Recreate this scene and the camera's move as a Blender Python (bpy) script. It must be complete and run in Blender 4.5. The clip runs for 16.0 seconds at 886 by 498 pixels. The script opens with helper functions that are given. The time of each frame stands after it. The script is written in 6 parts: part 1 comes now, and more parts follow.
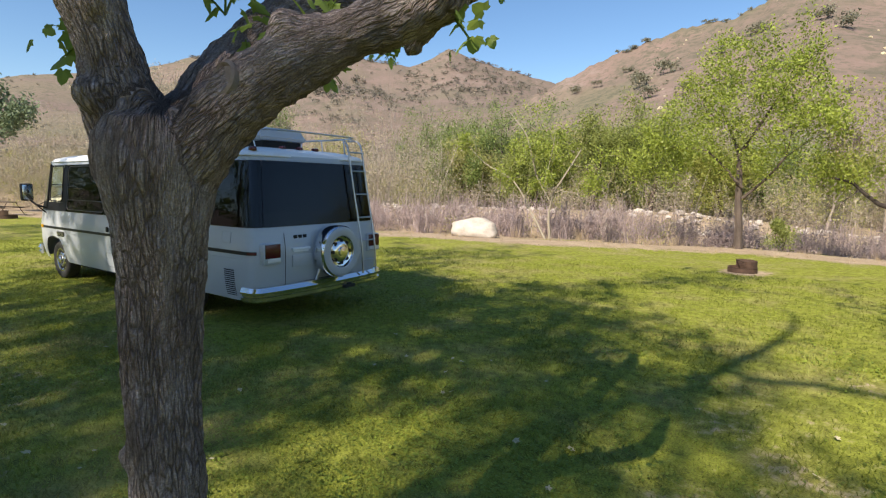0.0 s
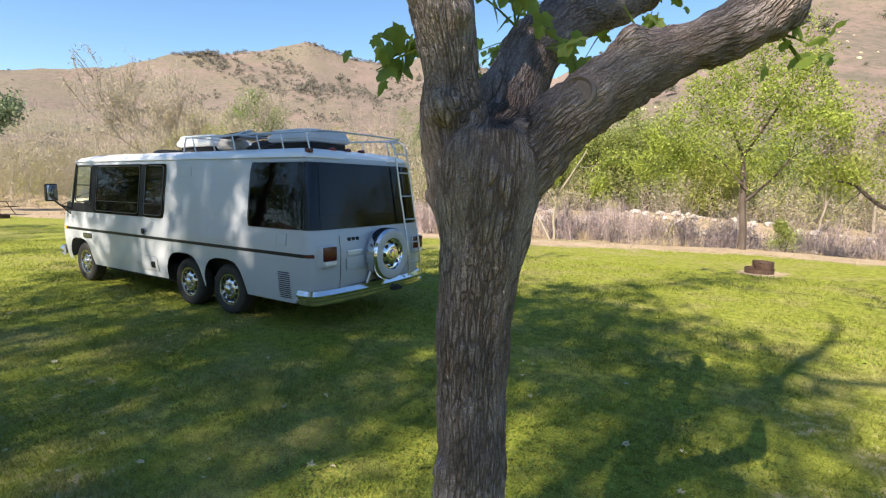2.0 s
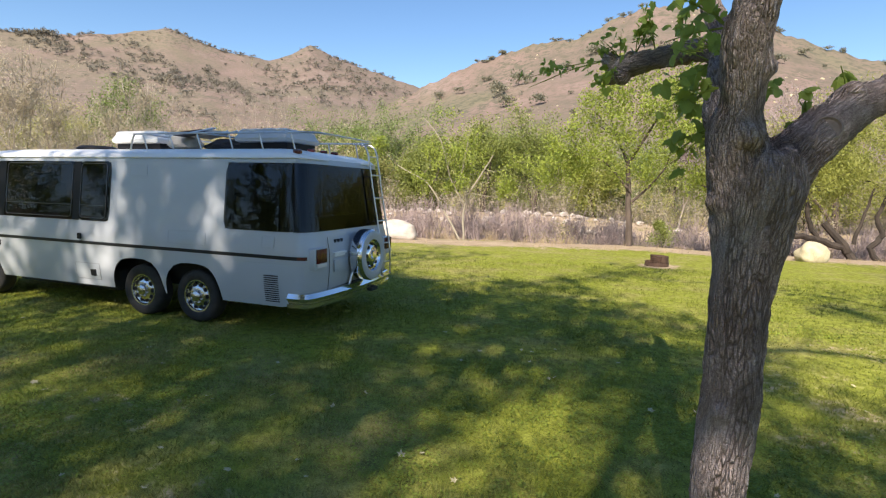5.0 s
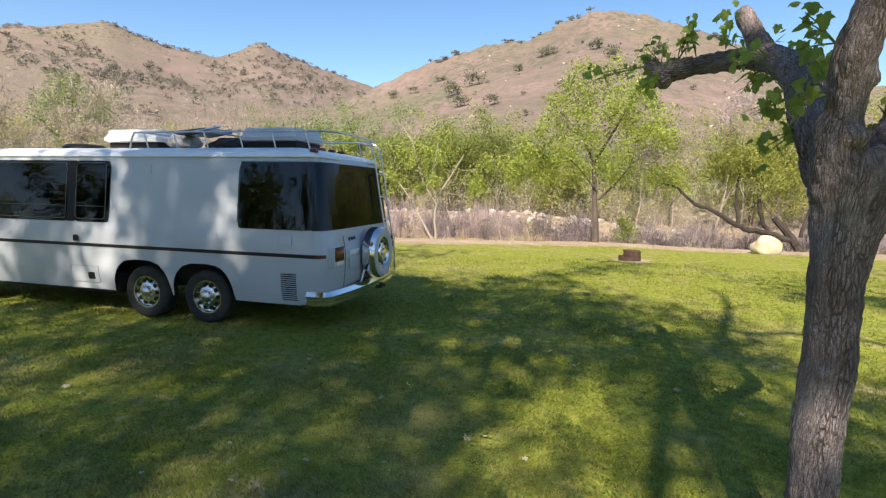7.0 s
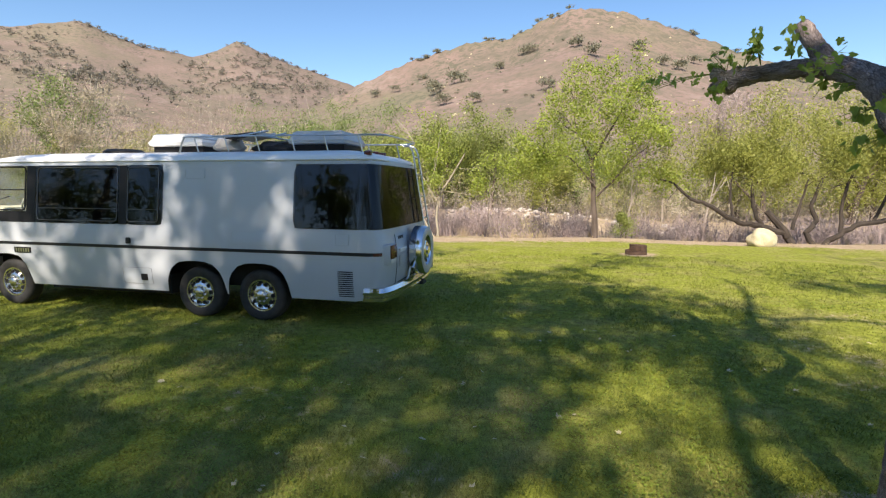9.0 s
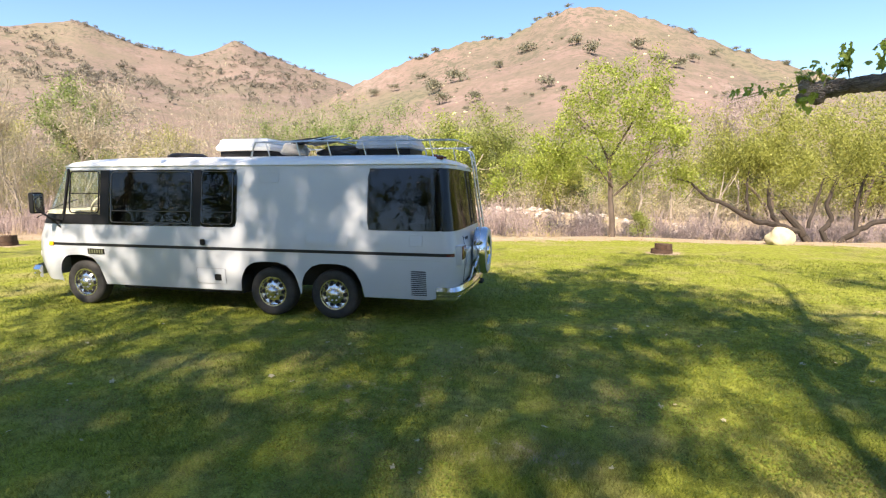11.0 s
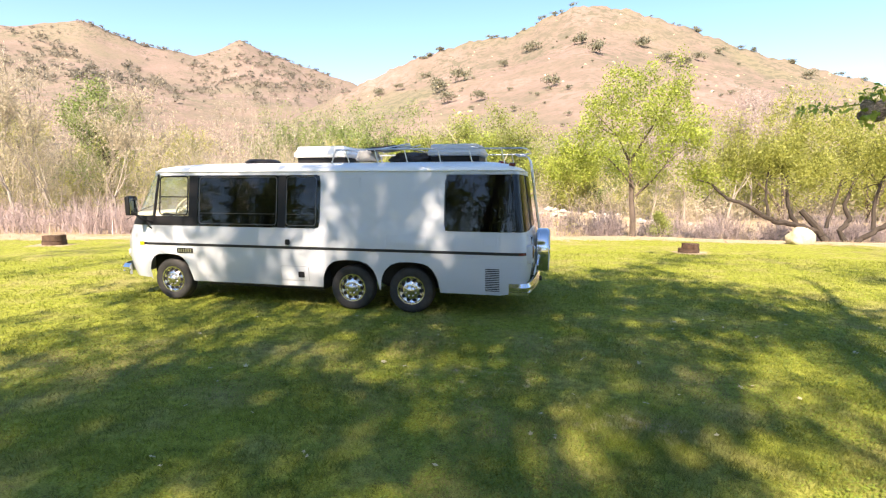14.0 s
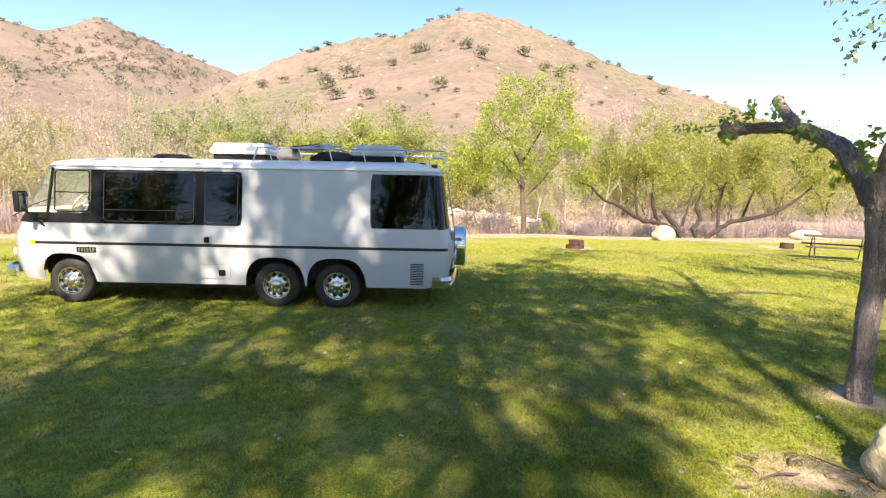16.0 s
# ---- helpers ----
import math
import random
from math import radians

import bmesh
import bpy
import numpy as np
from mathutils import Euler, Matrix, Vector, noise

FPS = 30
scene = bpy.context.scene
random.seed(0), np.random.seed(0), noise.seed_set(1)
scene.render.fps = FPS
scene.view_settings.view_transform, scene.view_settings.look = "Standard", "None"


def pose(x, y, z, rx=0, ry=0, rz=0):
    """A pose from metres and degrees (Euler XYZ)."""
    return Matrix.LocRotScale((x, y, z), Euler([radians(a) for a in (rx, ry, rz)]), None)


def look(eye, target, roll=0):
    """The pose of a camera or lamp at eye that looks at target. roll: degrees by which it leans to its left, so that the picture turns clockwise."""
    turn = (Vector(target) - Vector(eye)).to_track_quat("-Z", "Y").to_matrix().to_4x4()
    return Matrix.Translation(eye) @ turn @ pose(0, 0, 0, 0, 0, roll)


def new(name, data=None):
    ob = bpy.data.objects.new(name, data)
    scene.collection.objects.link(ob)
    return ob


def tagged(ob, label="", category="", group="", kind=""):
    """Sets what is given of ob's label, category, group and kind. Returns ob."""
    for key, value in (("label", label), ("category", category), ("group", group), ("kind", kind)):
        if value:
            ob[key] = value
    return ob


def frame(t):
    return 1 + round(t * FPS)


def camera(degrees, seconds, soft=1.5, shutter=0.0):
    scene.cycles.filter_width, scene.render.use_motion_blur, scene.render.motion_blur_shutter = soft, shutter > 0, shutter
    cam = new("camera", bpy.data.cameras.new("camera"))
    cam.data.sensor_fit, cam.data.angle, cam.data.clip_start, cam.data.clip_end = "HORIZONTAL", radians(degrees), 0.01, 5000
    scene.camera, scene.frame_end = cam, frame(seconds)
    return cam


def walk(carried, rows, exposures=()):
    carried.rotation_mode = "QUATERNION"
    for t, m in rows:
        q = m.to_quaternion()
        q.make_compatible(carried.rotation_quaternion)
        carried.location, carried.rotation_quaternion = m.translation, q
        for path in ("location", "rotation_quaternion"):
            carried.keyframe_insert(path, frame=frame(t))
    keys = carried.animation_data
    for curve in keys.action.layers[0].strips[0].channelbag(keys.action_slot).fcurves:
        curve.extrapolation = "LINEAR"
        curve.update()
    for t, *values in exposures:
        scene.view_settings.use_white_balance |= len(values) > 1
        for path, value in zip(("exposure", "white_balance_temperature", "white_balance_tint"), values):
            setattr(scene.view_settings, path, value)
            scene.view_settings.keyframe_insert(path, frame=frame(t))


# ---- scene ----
cam = camera(81.0, 16.0, soft=1.25)
# seconds, eye, target, roll
PATH = [
    (0.0, (0.249, 0.339, 1.907), (-1.807, 3.735, 1.417), 0.65),
    (0.5, (0.036, 0.245, 1.920), (-2.009, 3.648, 1.436), 0.60),
    (1.0, (-0.178, 0.135, 1.932), (-2.222, 3.539, 1.447), 0.63),
    (1.5, (-0.379, 0.004, 1.936), (-2.409, 3.416, 1.448), 0.76),
    (2.0, (-0.566, -0.135, 1.933), (-2.519, 3.322, 1.442), 0.86),
    (2.5, (-0.743, -0.290, 1.933), (-2.504, 3.269, 1.449), 1.37),
    (3.0, (-0.916, -0.461, 1.937), (-2.377, 3.233, 1.463), 2.04),
    (3.5, (-1.103, -0.612, 1.935), (-2.322, 3.170, 1.471), 2.22),
    (4.0, (-1.308, -0.743, 1.932), (-2.429, 3.070, 1.474), 1.98),
    (4.5, (-1.522, -0.869, 1.931), (-2.654, 2.940, 1.468), 1.48),
    (7.0, (-2.421, -1.357, 1.888), (-3.210, 2.537, 1.429), 1.05),
    (7.5, (-2.627, -1.476, 1.883), (-3.269, 2.445, 1.420), 0.94),
    (8.0, (-2.829, -1.592, 1.882), (-3.447, 2.333, 1.415), 0.67),
    (8.5, (-3.026, -1.715, 1.884), (-3.671, 2.205, 1.414), 0.33),
    (9.0, (-3.218, -1.847, 1.891), (-3.885, 2.069, 1.422), 0.26),
    (11.5, (-4.341, -2.423, 1.967), (-4.994, 1.494, 1.488), 0.06),
    (12.0, (-4.513, -2.564, 1.988), (-5.187, 1.350, 1.510), 0.02),
    (12.5, (-4.667, -2.700, 2.003), (-5.366, 1.209, 1.523), -0.05),
    (13.0, (-4.803, -2.843, 2.016), (-5.523, 1.062, 1.534), 0.01),
    (13.5, (-4.929, -2.982, 2.026), (-5.651, 0.922, 1.543), -0.05),
    (14.0, (-5.048, -3.102, 2.030), (-5.728, 0.810, 1.545), 0.07),
    (14.5, (-5.157, -3.215, 2.033), (-5.729, 0.714, 1.543), 0.23),
    (15.0, (-5.263, -3.360, 2.039), (-5.629, 0.593, 1.548), 0.51),
    (15.5, (-5.392, -3.512, 2.043), (-5.467, 0.457, 1.547), 1.07),
    (16.0, (-5.557, -3.623, 2.044), (-5.396, 0.344, 1.557), 1.03),
]
EXPOSURES = [(0.0, 1.02, 7450, 14), (1.5, 1.24, 7450, 14), (2.4, 1.5, 7450, 14), (3.0, 1.5, 7450, 14), (3.6, 1.36, 7300, 14), (4.5, 1.18, 7400, 15), (7.0, 1.28, 7450, 15), (8.5, 1.17, 7450, 15), (9.2, 1.24, 7500, 15), (11.5, 1.8, 8100, 18), (12.5, 1.96, 8300, 19), (14.5, 2.02, 8300, 19), (16.0, 1.92, 8300, 19)]
walk(cam, [(t, look(eye, target, roll)) for t, eye, target, roll in PATH], EXPOSURES)

# ---- light ----
SUN_EL, SUN_AZ = 43.0, 184.0          # degrees above the horizon; clockwise from +y
world = bpy.data.worlds.new("world")
scene.world = world
world.use_nodes = True
wn, wl = world.node_tree.nodes, world.node_tree.links
sky = wn.new("ShaderNodeTexSky")
sky.sky_type, sky.sun_disc = "NISHITA", False
sky.sun_elevation, sky.sun_rotation = radians(SUN_EL), radians(SUN_AZ)
sky.altitude, sky.air_density, sky.dust_density, sky.ozone_density = 200, 1.0, 0.15, 4.0
tone = wn.new("ShaderNodeHueSaturation")
tone.inputs["Saturation"].default_value = 1.15
wl.new(sky.outputs[0], tone.inputs["Color"])
wl.new(tone.outputs[0], wn["Background"].inputs[0])
wn["Background"].inputs[1].default_value = 0.09
sun = new("sun", bpy.data.lights.new("sun", "SUN"))
sun.data.energy, sun.data.angle, sun.data.color = 4.2, radians(0.7), (1.0, 0.97, 0.9)
_a, _e = radians(SUN_AZ), radians(SUN_EL)
SUN_DIR = Vector((math.sin(_a) * math.cos(_e), math.cos(_a) * math.cos(_e), math.sin(_e)))
sun.matrix_world = look(SUN_DIR * 60, (0, 0, 0))

rng = np.random.default_rng(7)


# ---- materials ----
def mat(name, color=(0.5, 0.5, 0.5), rough=0.6, metal=0.0, spec=0.5):
    m = bpy.data.materials.new(name)
    m.use_nodes = True
    b = m.node_tree.nodes["Principled BSDF"]
    b.inputs["Base Color"].default_value = (*color, 1)
    b.inputs["Roughness"].default_value = rough
    b.inputs["Metallic"].default_value = metal
    b.inputs["Specular IOR Level"].default_value = spec
    return m


class Nodes:
    """Short hand for a material's node tree."""

    def __init__(self, m):
        self.t = m.node_tree
        self.b = self.t.nodes["Principled BSDF"]

    def node(self, kind, **kw):
        n = self.t.nodes.new(kind)
        for k, v in kw.items():
            n.inputs[k].default_value = v
        return n

    def link(self, a, b):
        self.t.links.new(a, b)

    def coords(self, scale=(1, 1, 1), space="Object"):
        tc = self.node("ShaderNodeTexCoord")
        mp = self.node("ShaderNodeMapping", Scale=scale)
        self.link(tc.outputs[space], mp.inputs[0])
        return mp.outputs[0]

    def position(self, scale=(1, 1, 1)):
        g = self.node("ShaderNodeNewGeometry")
        mp = self.node("ShaderNodeMapping", Scale=scale)
        self.link(g.outputs["Position"], mp.inputs[0])
        return mp.outputs[0]

    def noise(self, vec, scale, detail=3.0, rough=0.55, distort=0.0):
        n = self.node("ShaderNodeTexNoise", Scale=scale, Detail=detail, Roughness=rough, Distortion=distort)
        self.link(vec, n.inputs["Vector"])
        return n.outputs["Fac"]

    def ramp(self, fac, stops):
        r = self.node("ShaderNodeValToRGB")
        e = r.color_ramp.elements
        while len(e) < len(stops):
            e.new(0.5)
        for el, (p, c) in zip(e, stops):
            el.position, el.color = p, (*c, 1) if len(c) == 3 else c
        self.link(fac, r.inputs[0])
        return r.outputs[0]

    def mix(self, fac, a, b, mode="MIX"):
        m = self.t.nodes.new("ShaderNodeMix")
        m.data_type, m.blend_type = "RGBA", mode
        for s, v in ((m.inputs[0], fac), (m.inputs[6], a), (m.inputs[7], b)):
            if isinstance(v, (int, float)):
                s.default_value = v
            elif isinstance(v, tuple):
                s.default_value = (*v, 1)
            else:
                self.link(v, s)
        return m.outputs[2]

    def calc(self, op, a, b=0.0):
        m = self.t.nodes.new("ShaderNodeMath")
        m.operation = op
        for s, v in ((m.inputs[0], a), (m.inputs[1], b)):
            if isinstance(v, (int, float)):
                s.default_value = v
            else:
                self.link(v, s)
        return m.outputs[0]

    def attr(self, name):
        a = self.node("ShaderNodeAttribute")
        a.attribute_name = name
        return a.outputs["Fac"]

    def random(self):
        return self.node("ShaderNodeObjectInfo").outputs["Random"]

    def island(self):
        return self.node("ShaderNodeNewGeometry").outputs["Random Per Island"]

    def bump(self, h, strength=0.4, dist=0.02):
        b = self.node("ShaderNodeBump", Strength=strength, Distance=dist)
        self.link(h, b.inputs["Height"])
        self.link(b.outputs[0], self.b.inputs["Normal"])

    def color(self, c):
        self.link(c, self.b.inputs["Base Color"])

    def rough(self, r):
        self.link(r, self.b.inputs["Roughness"])


def varied(name, stops, scale, rough=0.7, metal=0.0, bump=0.3, dist=0.01, fine=None, stretch=(1, 1, 1), spec=0.4):
    """A surface with two scales of colour variation and relief."""
    m = mat(name, stops[0][1], rough, metal, spec)
    n = Nodes(m)
    v = n.coords(stretch)
    a, f = n.noise(v, scale, 4), n.noise(v, fine or scale * 9, 5)
    k = n.calc("ADD", n.calc("MULTIPLY", a, 0.65), n.calc("MULTIPLY", f, 0.35))
    n.color(n.ramp(k, stops))
    if bump:
        n.bump(n.calc("ADD", n.calc("MULTIPLY", a, 0.4), f), bump, dist)
    return m


def leaf_mat(name, dark, light, trans=0.35, rough=0.5):
    m = mat(name, light, rough, spec=0.35)
    n = Nodes(m)
    clump = n.ramp(n.noise(n.position(), 0.8, 3), [(0.36, (0, 0, 0)), (0.64, (1, 1, 1))])
    r = n.calc("ADD", n.calc("MULTIPLY", n.island(), 0.5), n.calc("MULTIPLY", clump, 0.5))
    c = n.ramp(r, [(-0.0, dark), (0.95, light)])
    n.color(c)
    tr = n.t.nodes.new("ShaderNodeBsdfTranslucent")
    n.link(c, tr.inputs[0])
    mx = n.t.nodes.new("ShaderNodeMixShader")
    mx.inputs[0].default_value = trans
    n.link(n.b.outputs[0], mx.inputs[1])
    n.link(tr.outputs[0], mx.inputs[2])
    n.link(mx.outputs[0], n.t.nodes["Material Output"].inputs[0])
    return m


def glass_mat(name, tint, rough=0.02):
    m = mat(name, tint)
    n = Nodes(m)
    tr, gl = n.t.nodes.new("ShaderNodeBsdfTransparent"), n.t.nodes.new("ShaderNodeBsdfGlossy")
    tr.inputs[0].default_value = (*tint, 1)
    gl.inputs[0].default_value = (0.9, 0.92, 1.0, 1)
    gl.inputs["Roughness"].default_value = rough
    lw = n.node("ShaderNodeLayerWeight", Blend=0.5)
    fr = n.calc("ADD", 0.03, n.calc("MULTIPLY", n.calc("POWER", lw.outputs["Facing"], 5.0), 0.45))
    wave = n.node("ShaderNodeBump", Strength=0.02, Distance=0.05)
    n.link(n.noise(n.coords((1, 1, 2.2)), 3.5, 2), wave.inputs["Height"])
    n.link(wave.outputs[0], gl.inputs["Normal"])
    mx = n.t.nodes.new("ShaderNodeMixShader")
    n.link(fr, mx.inputs[0])
    n.link(tr.outputs[0], mx.inputs[1])
    n.link(gl.outputs[0], mx.inputs[2])
    n.link(mx.outputs[0], n.t.nodes["Material Output"].inputs[0])
    return m


M = {}


def paint(name, base, rough=0.32):
    m = mat(name, base, rough, 0.0, 0.5)
    n = Nodes(m)
    v = n.coords()
    dirt = n.noise(v, 1.3, 4)
    fine = n.noise(v, 30, 3)
    c = n.mix(n.calc("MULTIPLY", n.calc("SUBTRACT", dirt, 0.35), 0.35), base, tuple(x * 0.72 for x in base))
    n.color(n.mix(n.calc("MULTIPLY", fine, 0.08), c, (0.3, 0.29, 0.26)))
    n.rough(n.calc("ADD", rough - 0.08, n.calc("MULTIPLY", dirt, 0.2)))
    n.b.inputs["Coat Weight"].default_value = 0.3
    n.b.inputs["Coat Roughness"].default_value = 0.1
    return m


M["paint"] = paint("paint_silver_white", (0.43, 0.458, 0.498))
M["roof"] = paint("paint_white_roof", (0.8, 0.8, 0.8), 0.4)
M["white_plastic"] = paint("white_plastic", (0.78, 0.78, 0.76), 0.45)
M["grey_plastic"] = paint("grey_plastic", (0.42, 0.44, 0.47), 0.5)
M["black"] = mat("black_trim", (0.012, 0.012, 0.014), 0.55, spec=0.2)
M["under"] = varied("underbody", [(0.3, (0.012, 0.012, 0.012)), (0.7, (0.03, 0.028, 0.025))], 6, 0.8)
M["rubber"] = varied("tyre_rubber", [(0.3, (0.012, 0.012, 0.013)), (0.7, (0.035, 0.034, 0.032))], 12, 0.75)
M["chrome"] = mat("chrome", (0.75, 0.75, 0.76), 0.09, 1.0)
n = Nodes(M["chrome"])
n.rough(n.calc("ADD", 0.05, n.calc("MULTIPLY", n.noise(n.coords(), 14, 4), 0.14)))
M["window_metal"] = varied("window_metal", [(0.3, (0.12, 0.12, 0.13)), (0.7, (0.2, 0.2, 0.21))], 14, 0.4, 0.8, 0.1, 0.002)
M["steel"] = varied("brushed_steel", [(0.3, (0.42, 0.43, 0.45)), (0.7, (0.6, 0.6, 0.62))], 14, 0.3, 1.0, 0.1, 0.002)
M["glass_dark"] = glass_mat("tinted_glass", (0.15, 0.15, 0.15))
M["glass_clear"] = glass_mat("clear_glass", (0.93, 0.97, 0.94))
M["stripe"] = mat("black_stripe", (0.012, 0.013, 0.015), 0.5, spec=0.25)
M["red"] = mat("red_lens", (0.07, 0.004, 0.009), 0.2)
M["amber"] = mat("amber_lens", (0.75, 0.36, 0.02), 0.25)
M["clearlens"] = mat("white_lens", (0.7, 0.68, 0.66), 0.2)
M["cream"] = varied("cream_vinyl", [(0.3, (0.68, 0.6, 0.44)), (0.7, (0.78, 0.71, 0.55))], 5, 0.6)
M["curtain"] = varied("dark_curtain", [(0.3, (0.05, 0.035, 0.06)), (0.7, (0.12, 0.1, 0.15))], 7, 0.9)
M["interior"] = varied("interior_panel", [(0.3, (0.06, 0.052, 0.045)), (0.7, (0.12, 0.1, 0.085))], 3, 0.8)
M["cloth_pale"] = varied("pale_cloth", [(0.3, (0.42, 0.38, 0.34)), (0.7, (0.6, 0.56, 0.52))], 8, 0.9)
M["cloth_dark"] = varied("dark_cloth", [(0.3, (0.02, 0.02, 0.025)), (0.7, (0.07, 0.06, 0.06))], 8, 0.85)

# bark of the near tree: furrowed, grey brown
m = M["bark"] = mat("furrowed_bark", (0.2, 0.16, 0.14), 0.85, spec=0.2)
n = Nodes(m)
grainwise = n.node("ShaderNodeAttribute")
grainwise.attribute_name = "grain"
warp = n.node("ShaderNodeTexNoise", Scale=9.0, Detail=3.0)
n.link(grainwise.outputs["Vector"], warp.inputs["Vector"])
bent = n.node("ShaderNodeVectorMath")
bent.operation = "MULTIPLY_ADD"
n.link(warp.outputs["Color"], bent.inputs[0])
bent.inputs[1].default_value = (0.045, 0.045, 0.02)
n.link(grainwise.outputs["Vector"], bent.inputs[2])


def cracks(scale, wide):
    """Thin cracks between long plates: 0 in a crack, 1 on a plate."""
    v = n.node("ShaderNodeTexVoronoi", Scale=scale)
    v.feature = "DISTANCE_TO_EDGE"
    n.link(bent.outputs[0], v.inputs["Vector"])
    return n.ramp(v.outputs["Distance"], [(0.0, (0, 0, 0)), (wide, (1, 1, 1))])


coarse, small = cracks(72, 0.17), cracks(170, 0.2)
patch = n.noise(n.position(), 3.2, 4)
fine = n.noise(n.position(), 160, 4)
mid = n.noise(bent.outputs[0], 40, 3)
c1 = n.ramp(n.calc("ADD", n.calc("ADD", n.calc("MULTIPLY", patch, 0.4), n.calc("MULTIPLY", mid, 0.25)), n.calc("MULTIPLY", fine, 0.35)),
            [(0.38, (0.18, 0.136, 0.122)), (0.5, (0.325, 0.26, 0.245)), (0.62, (0.52, 0.445, 0.435))])
deep = n.ramp(n.noise(bent.outputs[0], 14, 3), [(0.38, (0.25, 0.25, 0.25)), (0.62, (1, 1, 1))])
rift = n.calc("MULTIPLY", n.calc("SUBTRACT", 1.0, coarse), deep)
hair = n.calc("MULTIPLY", n.calc("SUBTRACT", 1.0, small), 0.3)
hide = n.calc("MINIMUM", n.calc("ADD", rift, hair), 1.0)
n.color(n.mix(n.calc("MULTIPLY", hide, 0.75), c1, (0.07, 0.05, 0.041)))
n.bump(n.calc("SUBTRACT", n.calc("MULTIPLY", fine, 0.25), hide), 1.0, 0.02)
M["bark_dark"] = varied("dark_bark", [(0.3, (0.05, 0.037, 0.03)), (0.7, (0.13, 0.1, 0.08))], 5, 0.9, bump=0.6, dist=0.03, stretch=(1, 1, 0.3))
# Willow bark darkened further: shade under its crown is put into the colour.
M["bark_willow"] = varied("willow_bark", [(0.3, (0.018, 0.014, 0.011)), (0.7, (0.06, 0.046, 0.037))], 5, 0.9, bump=0.6, dist=0.03, stretch=(1, 1, 0.4))
M["bark_grey"] = varied("grey_bark", [(0.3, (0.19, 0.165, 0.12)), (0.7, (0.36, 0.32, 0.25))], 4, 0.85, bump=0.4, dist=0.02)
M["cut"] = varied("cut_wood", [(0.3, (0.13, 0.1, 0.09)), (0.7, (0.24, 0.2, 0.18))], 9, 0.9)
M["leaf_near"] = leaf_mat("broad_leaf", (0.12, 0.17, 0.03), (0.3, 0.4, 0.085), 0.55)
M["leaf_lime"] = leaf_mat("lime_leaf", (0.18, 0.235, 0.035), (0.4, 0.47, 0.095), 0.45)
M["leaf_willow"] = leaf_mat("willow_leaf", (0.19, 0.21, 0.045), (0.42, 0.44, 0.12), 0.45)
M["leaf_far"] = leaf_mat("river_leaf", (0.14, 0.175, 0.045), (0.34, 0.385, 0.11), 0.4)
M["leaf_green"] = leaf_mat("dark_leaf", (0.11, 0.16, 0.045), (0.24, 0.31, 0.09), 0.3)
M["leaf_oak"] = leaf_mat("oak_leaf", (0.135, 0.135, 0.09), (0.25, 0.245, 0.17), 0.35)
M["leaf_blue"] = leaf_mat("blue_green_leaf", (0.1, 0.15, 0.08), (0.24, 0.3, 0.18), 0.3)
M["leaf_olive"] = leaf_mat("olive_bud", (0.25, 0.255, 0.08), (0.46, 0.45, 0.16), 0.4)
M["leaf_fuzz"] = leaf_mat("dry_bud", (0.275, 0.24, 0.162), (0.475, 0.42, 0.305), 0.3, 0.7)
M["leaf_range"] = leaf_mat("range_scrub_leaf", (0.135, 0.125, 0.097), (0.225, 0.205, 0.165), 0.25, 0.8)
M["leaf_mauve"] = leaf_mat("mauve_bud", (0.26, 0.2, 0.195), (0.42, 0.34, 0.32), 0.2, 0.8)
M["twig_grey"] = leaf_mat("grey_twig", (0.19, 0.158, 0.126), (0.42, 0.365, 0.312), 0.05, 0.8)
M["twig_mauve"] = leaf_mat("mauve_twig", (0.2, 0.155, 0.15), (0.42, 0.335, 0.325), 0.05, 0.8)
M["twig_tan"] = leaf_mat("tan_twig", (0.24, 0.18, 0.11), (0.5, 0.4, 0.26), 0.1, 0.8)
M["grass"] = leaf_mat("grass_blade", (0.096, 0.115, 0.016), (0.295, 0.342, 0.05), 0.4, 0.6)
n = Nodes(M["grass"])
green = n.b.inputs["Base Color"].links[0].from_socket
p = n.position()
dry = n.calc("MULTIPLY", n.ramp(n.calc("ADD", n.calc("MULTIPLY", n.noise(p, 0.22, 4), 0.45), n.calc("MULTIPLY", n.noise(p, 1.3, 4), 0.55)),
                                [(0.48, (0, 0, 0)), (0.63, (1, 1, 1))]), 0.45)
straw = n.ramp(n.island(), [(0.1, (0.21, 0.162, 0.072)), (0.9, (0.45, 0.37, 0.19))])
c = n.mix(dry, green, straw)
n.color(c)
for nd in n.t.nodes:
    if nd.type == "BSDF_TRANSLUCENT":
        n.link(c, nd.inputs[0])
M["clover"] = leaf_mat("clover_leaf", (0.095, 0.13, 0.018), (0.26, 0.33, 0.05), 0.4, 0.5)
M["rock_white"] = varied("pale_granite", [(0.25, (0.26, 0.225, 0.19)), (0.5, (0.43, 0.385, 0.335)), (0.75, (0.56, 0.51, 0.46))], 2.5, 0.85, bump=0.5, dist=0.04)
M["rock_buff"] = varied("buff_granite", [(0.25, (0.28, 0.23, 0.14)), (0.5, (0.44, 0.38, 0.25)), (0.75, (0.54, 0.49, 0.36))], 3.5, 0.85, bump=0.5, dist=0.03)
M["stone_brown"] = varied("brown_stone", [(0.25, (0.12, 0.09, 0.07)), (0.75, (0.33, 0.27, 0.22))], 9, 0.9, bump=0.5, dist=0.02)
M["rim"] = varied("polished_rim", [(0.3, (0.5, 0.5, 0.51)), (0.7, (0.68, 0.68, 0.69))], 9, 0.24, 1.0, 0.05, 0.002)
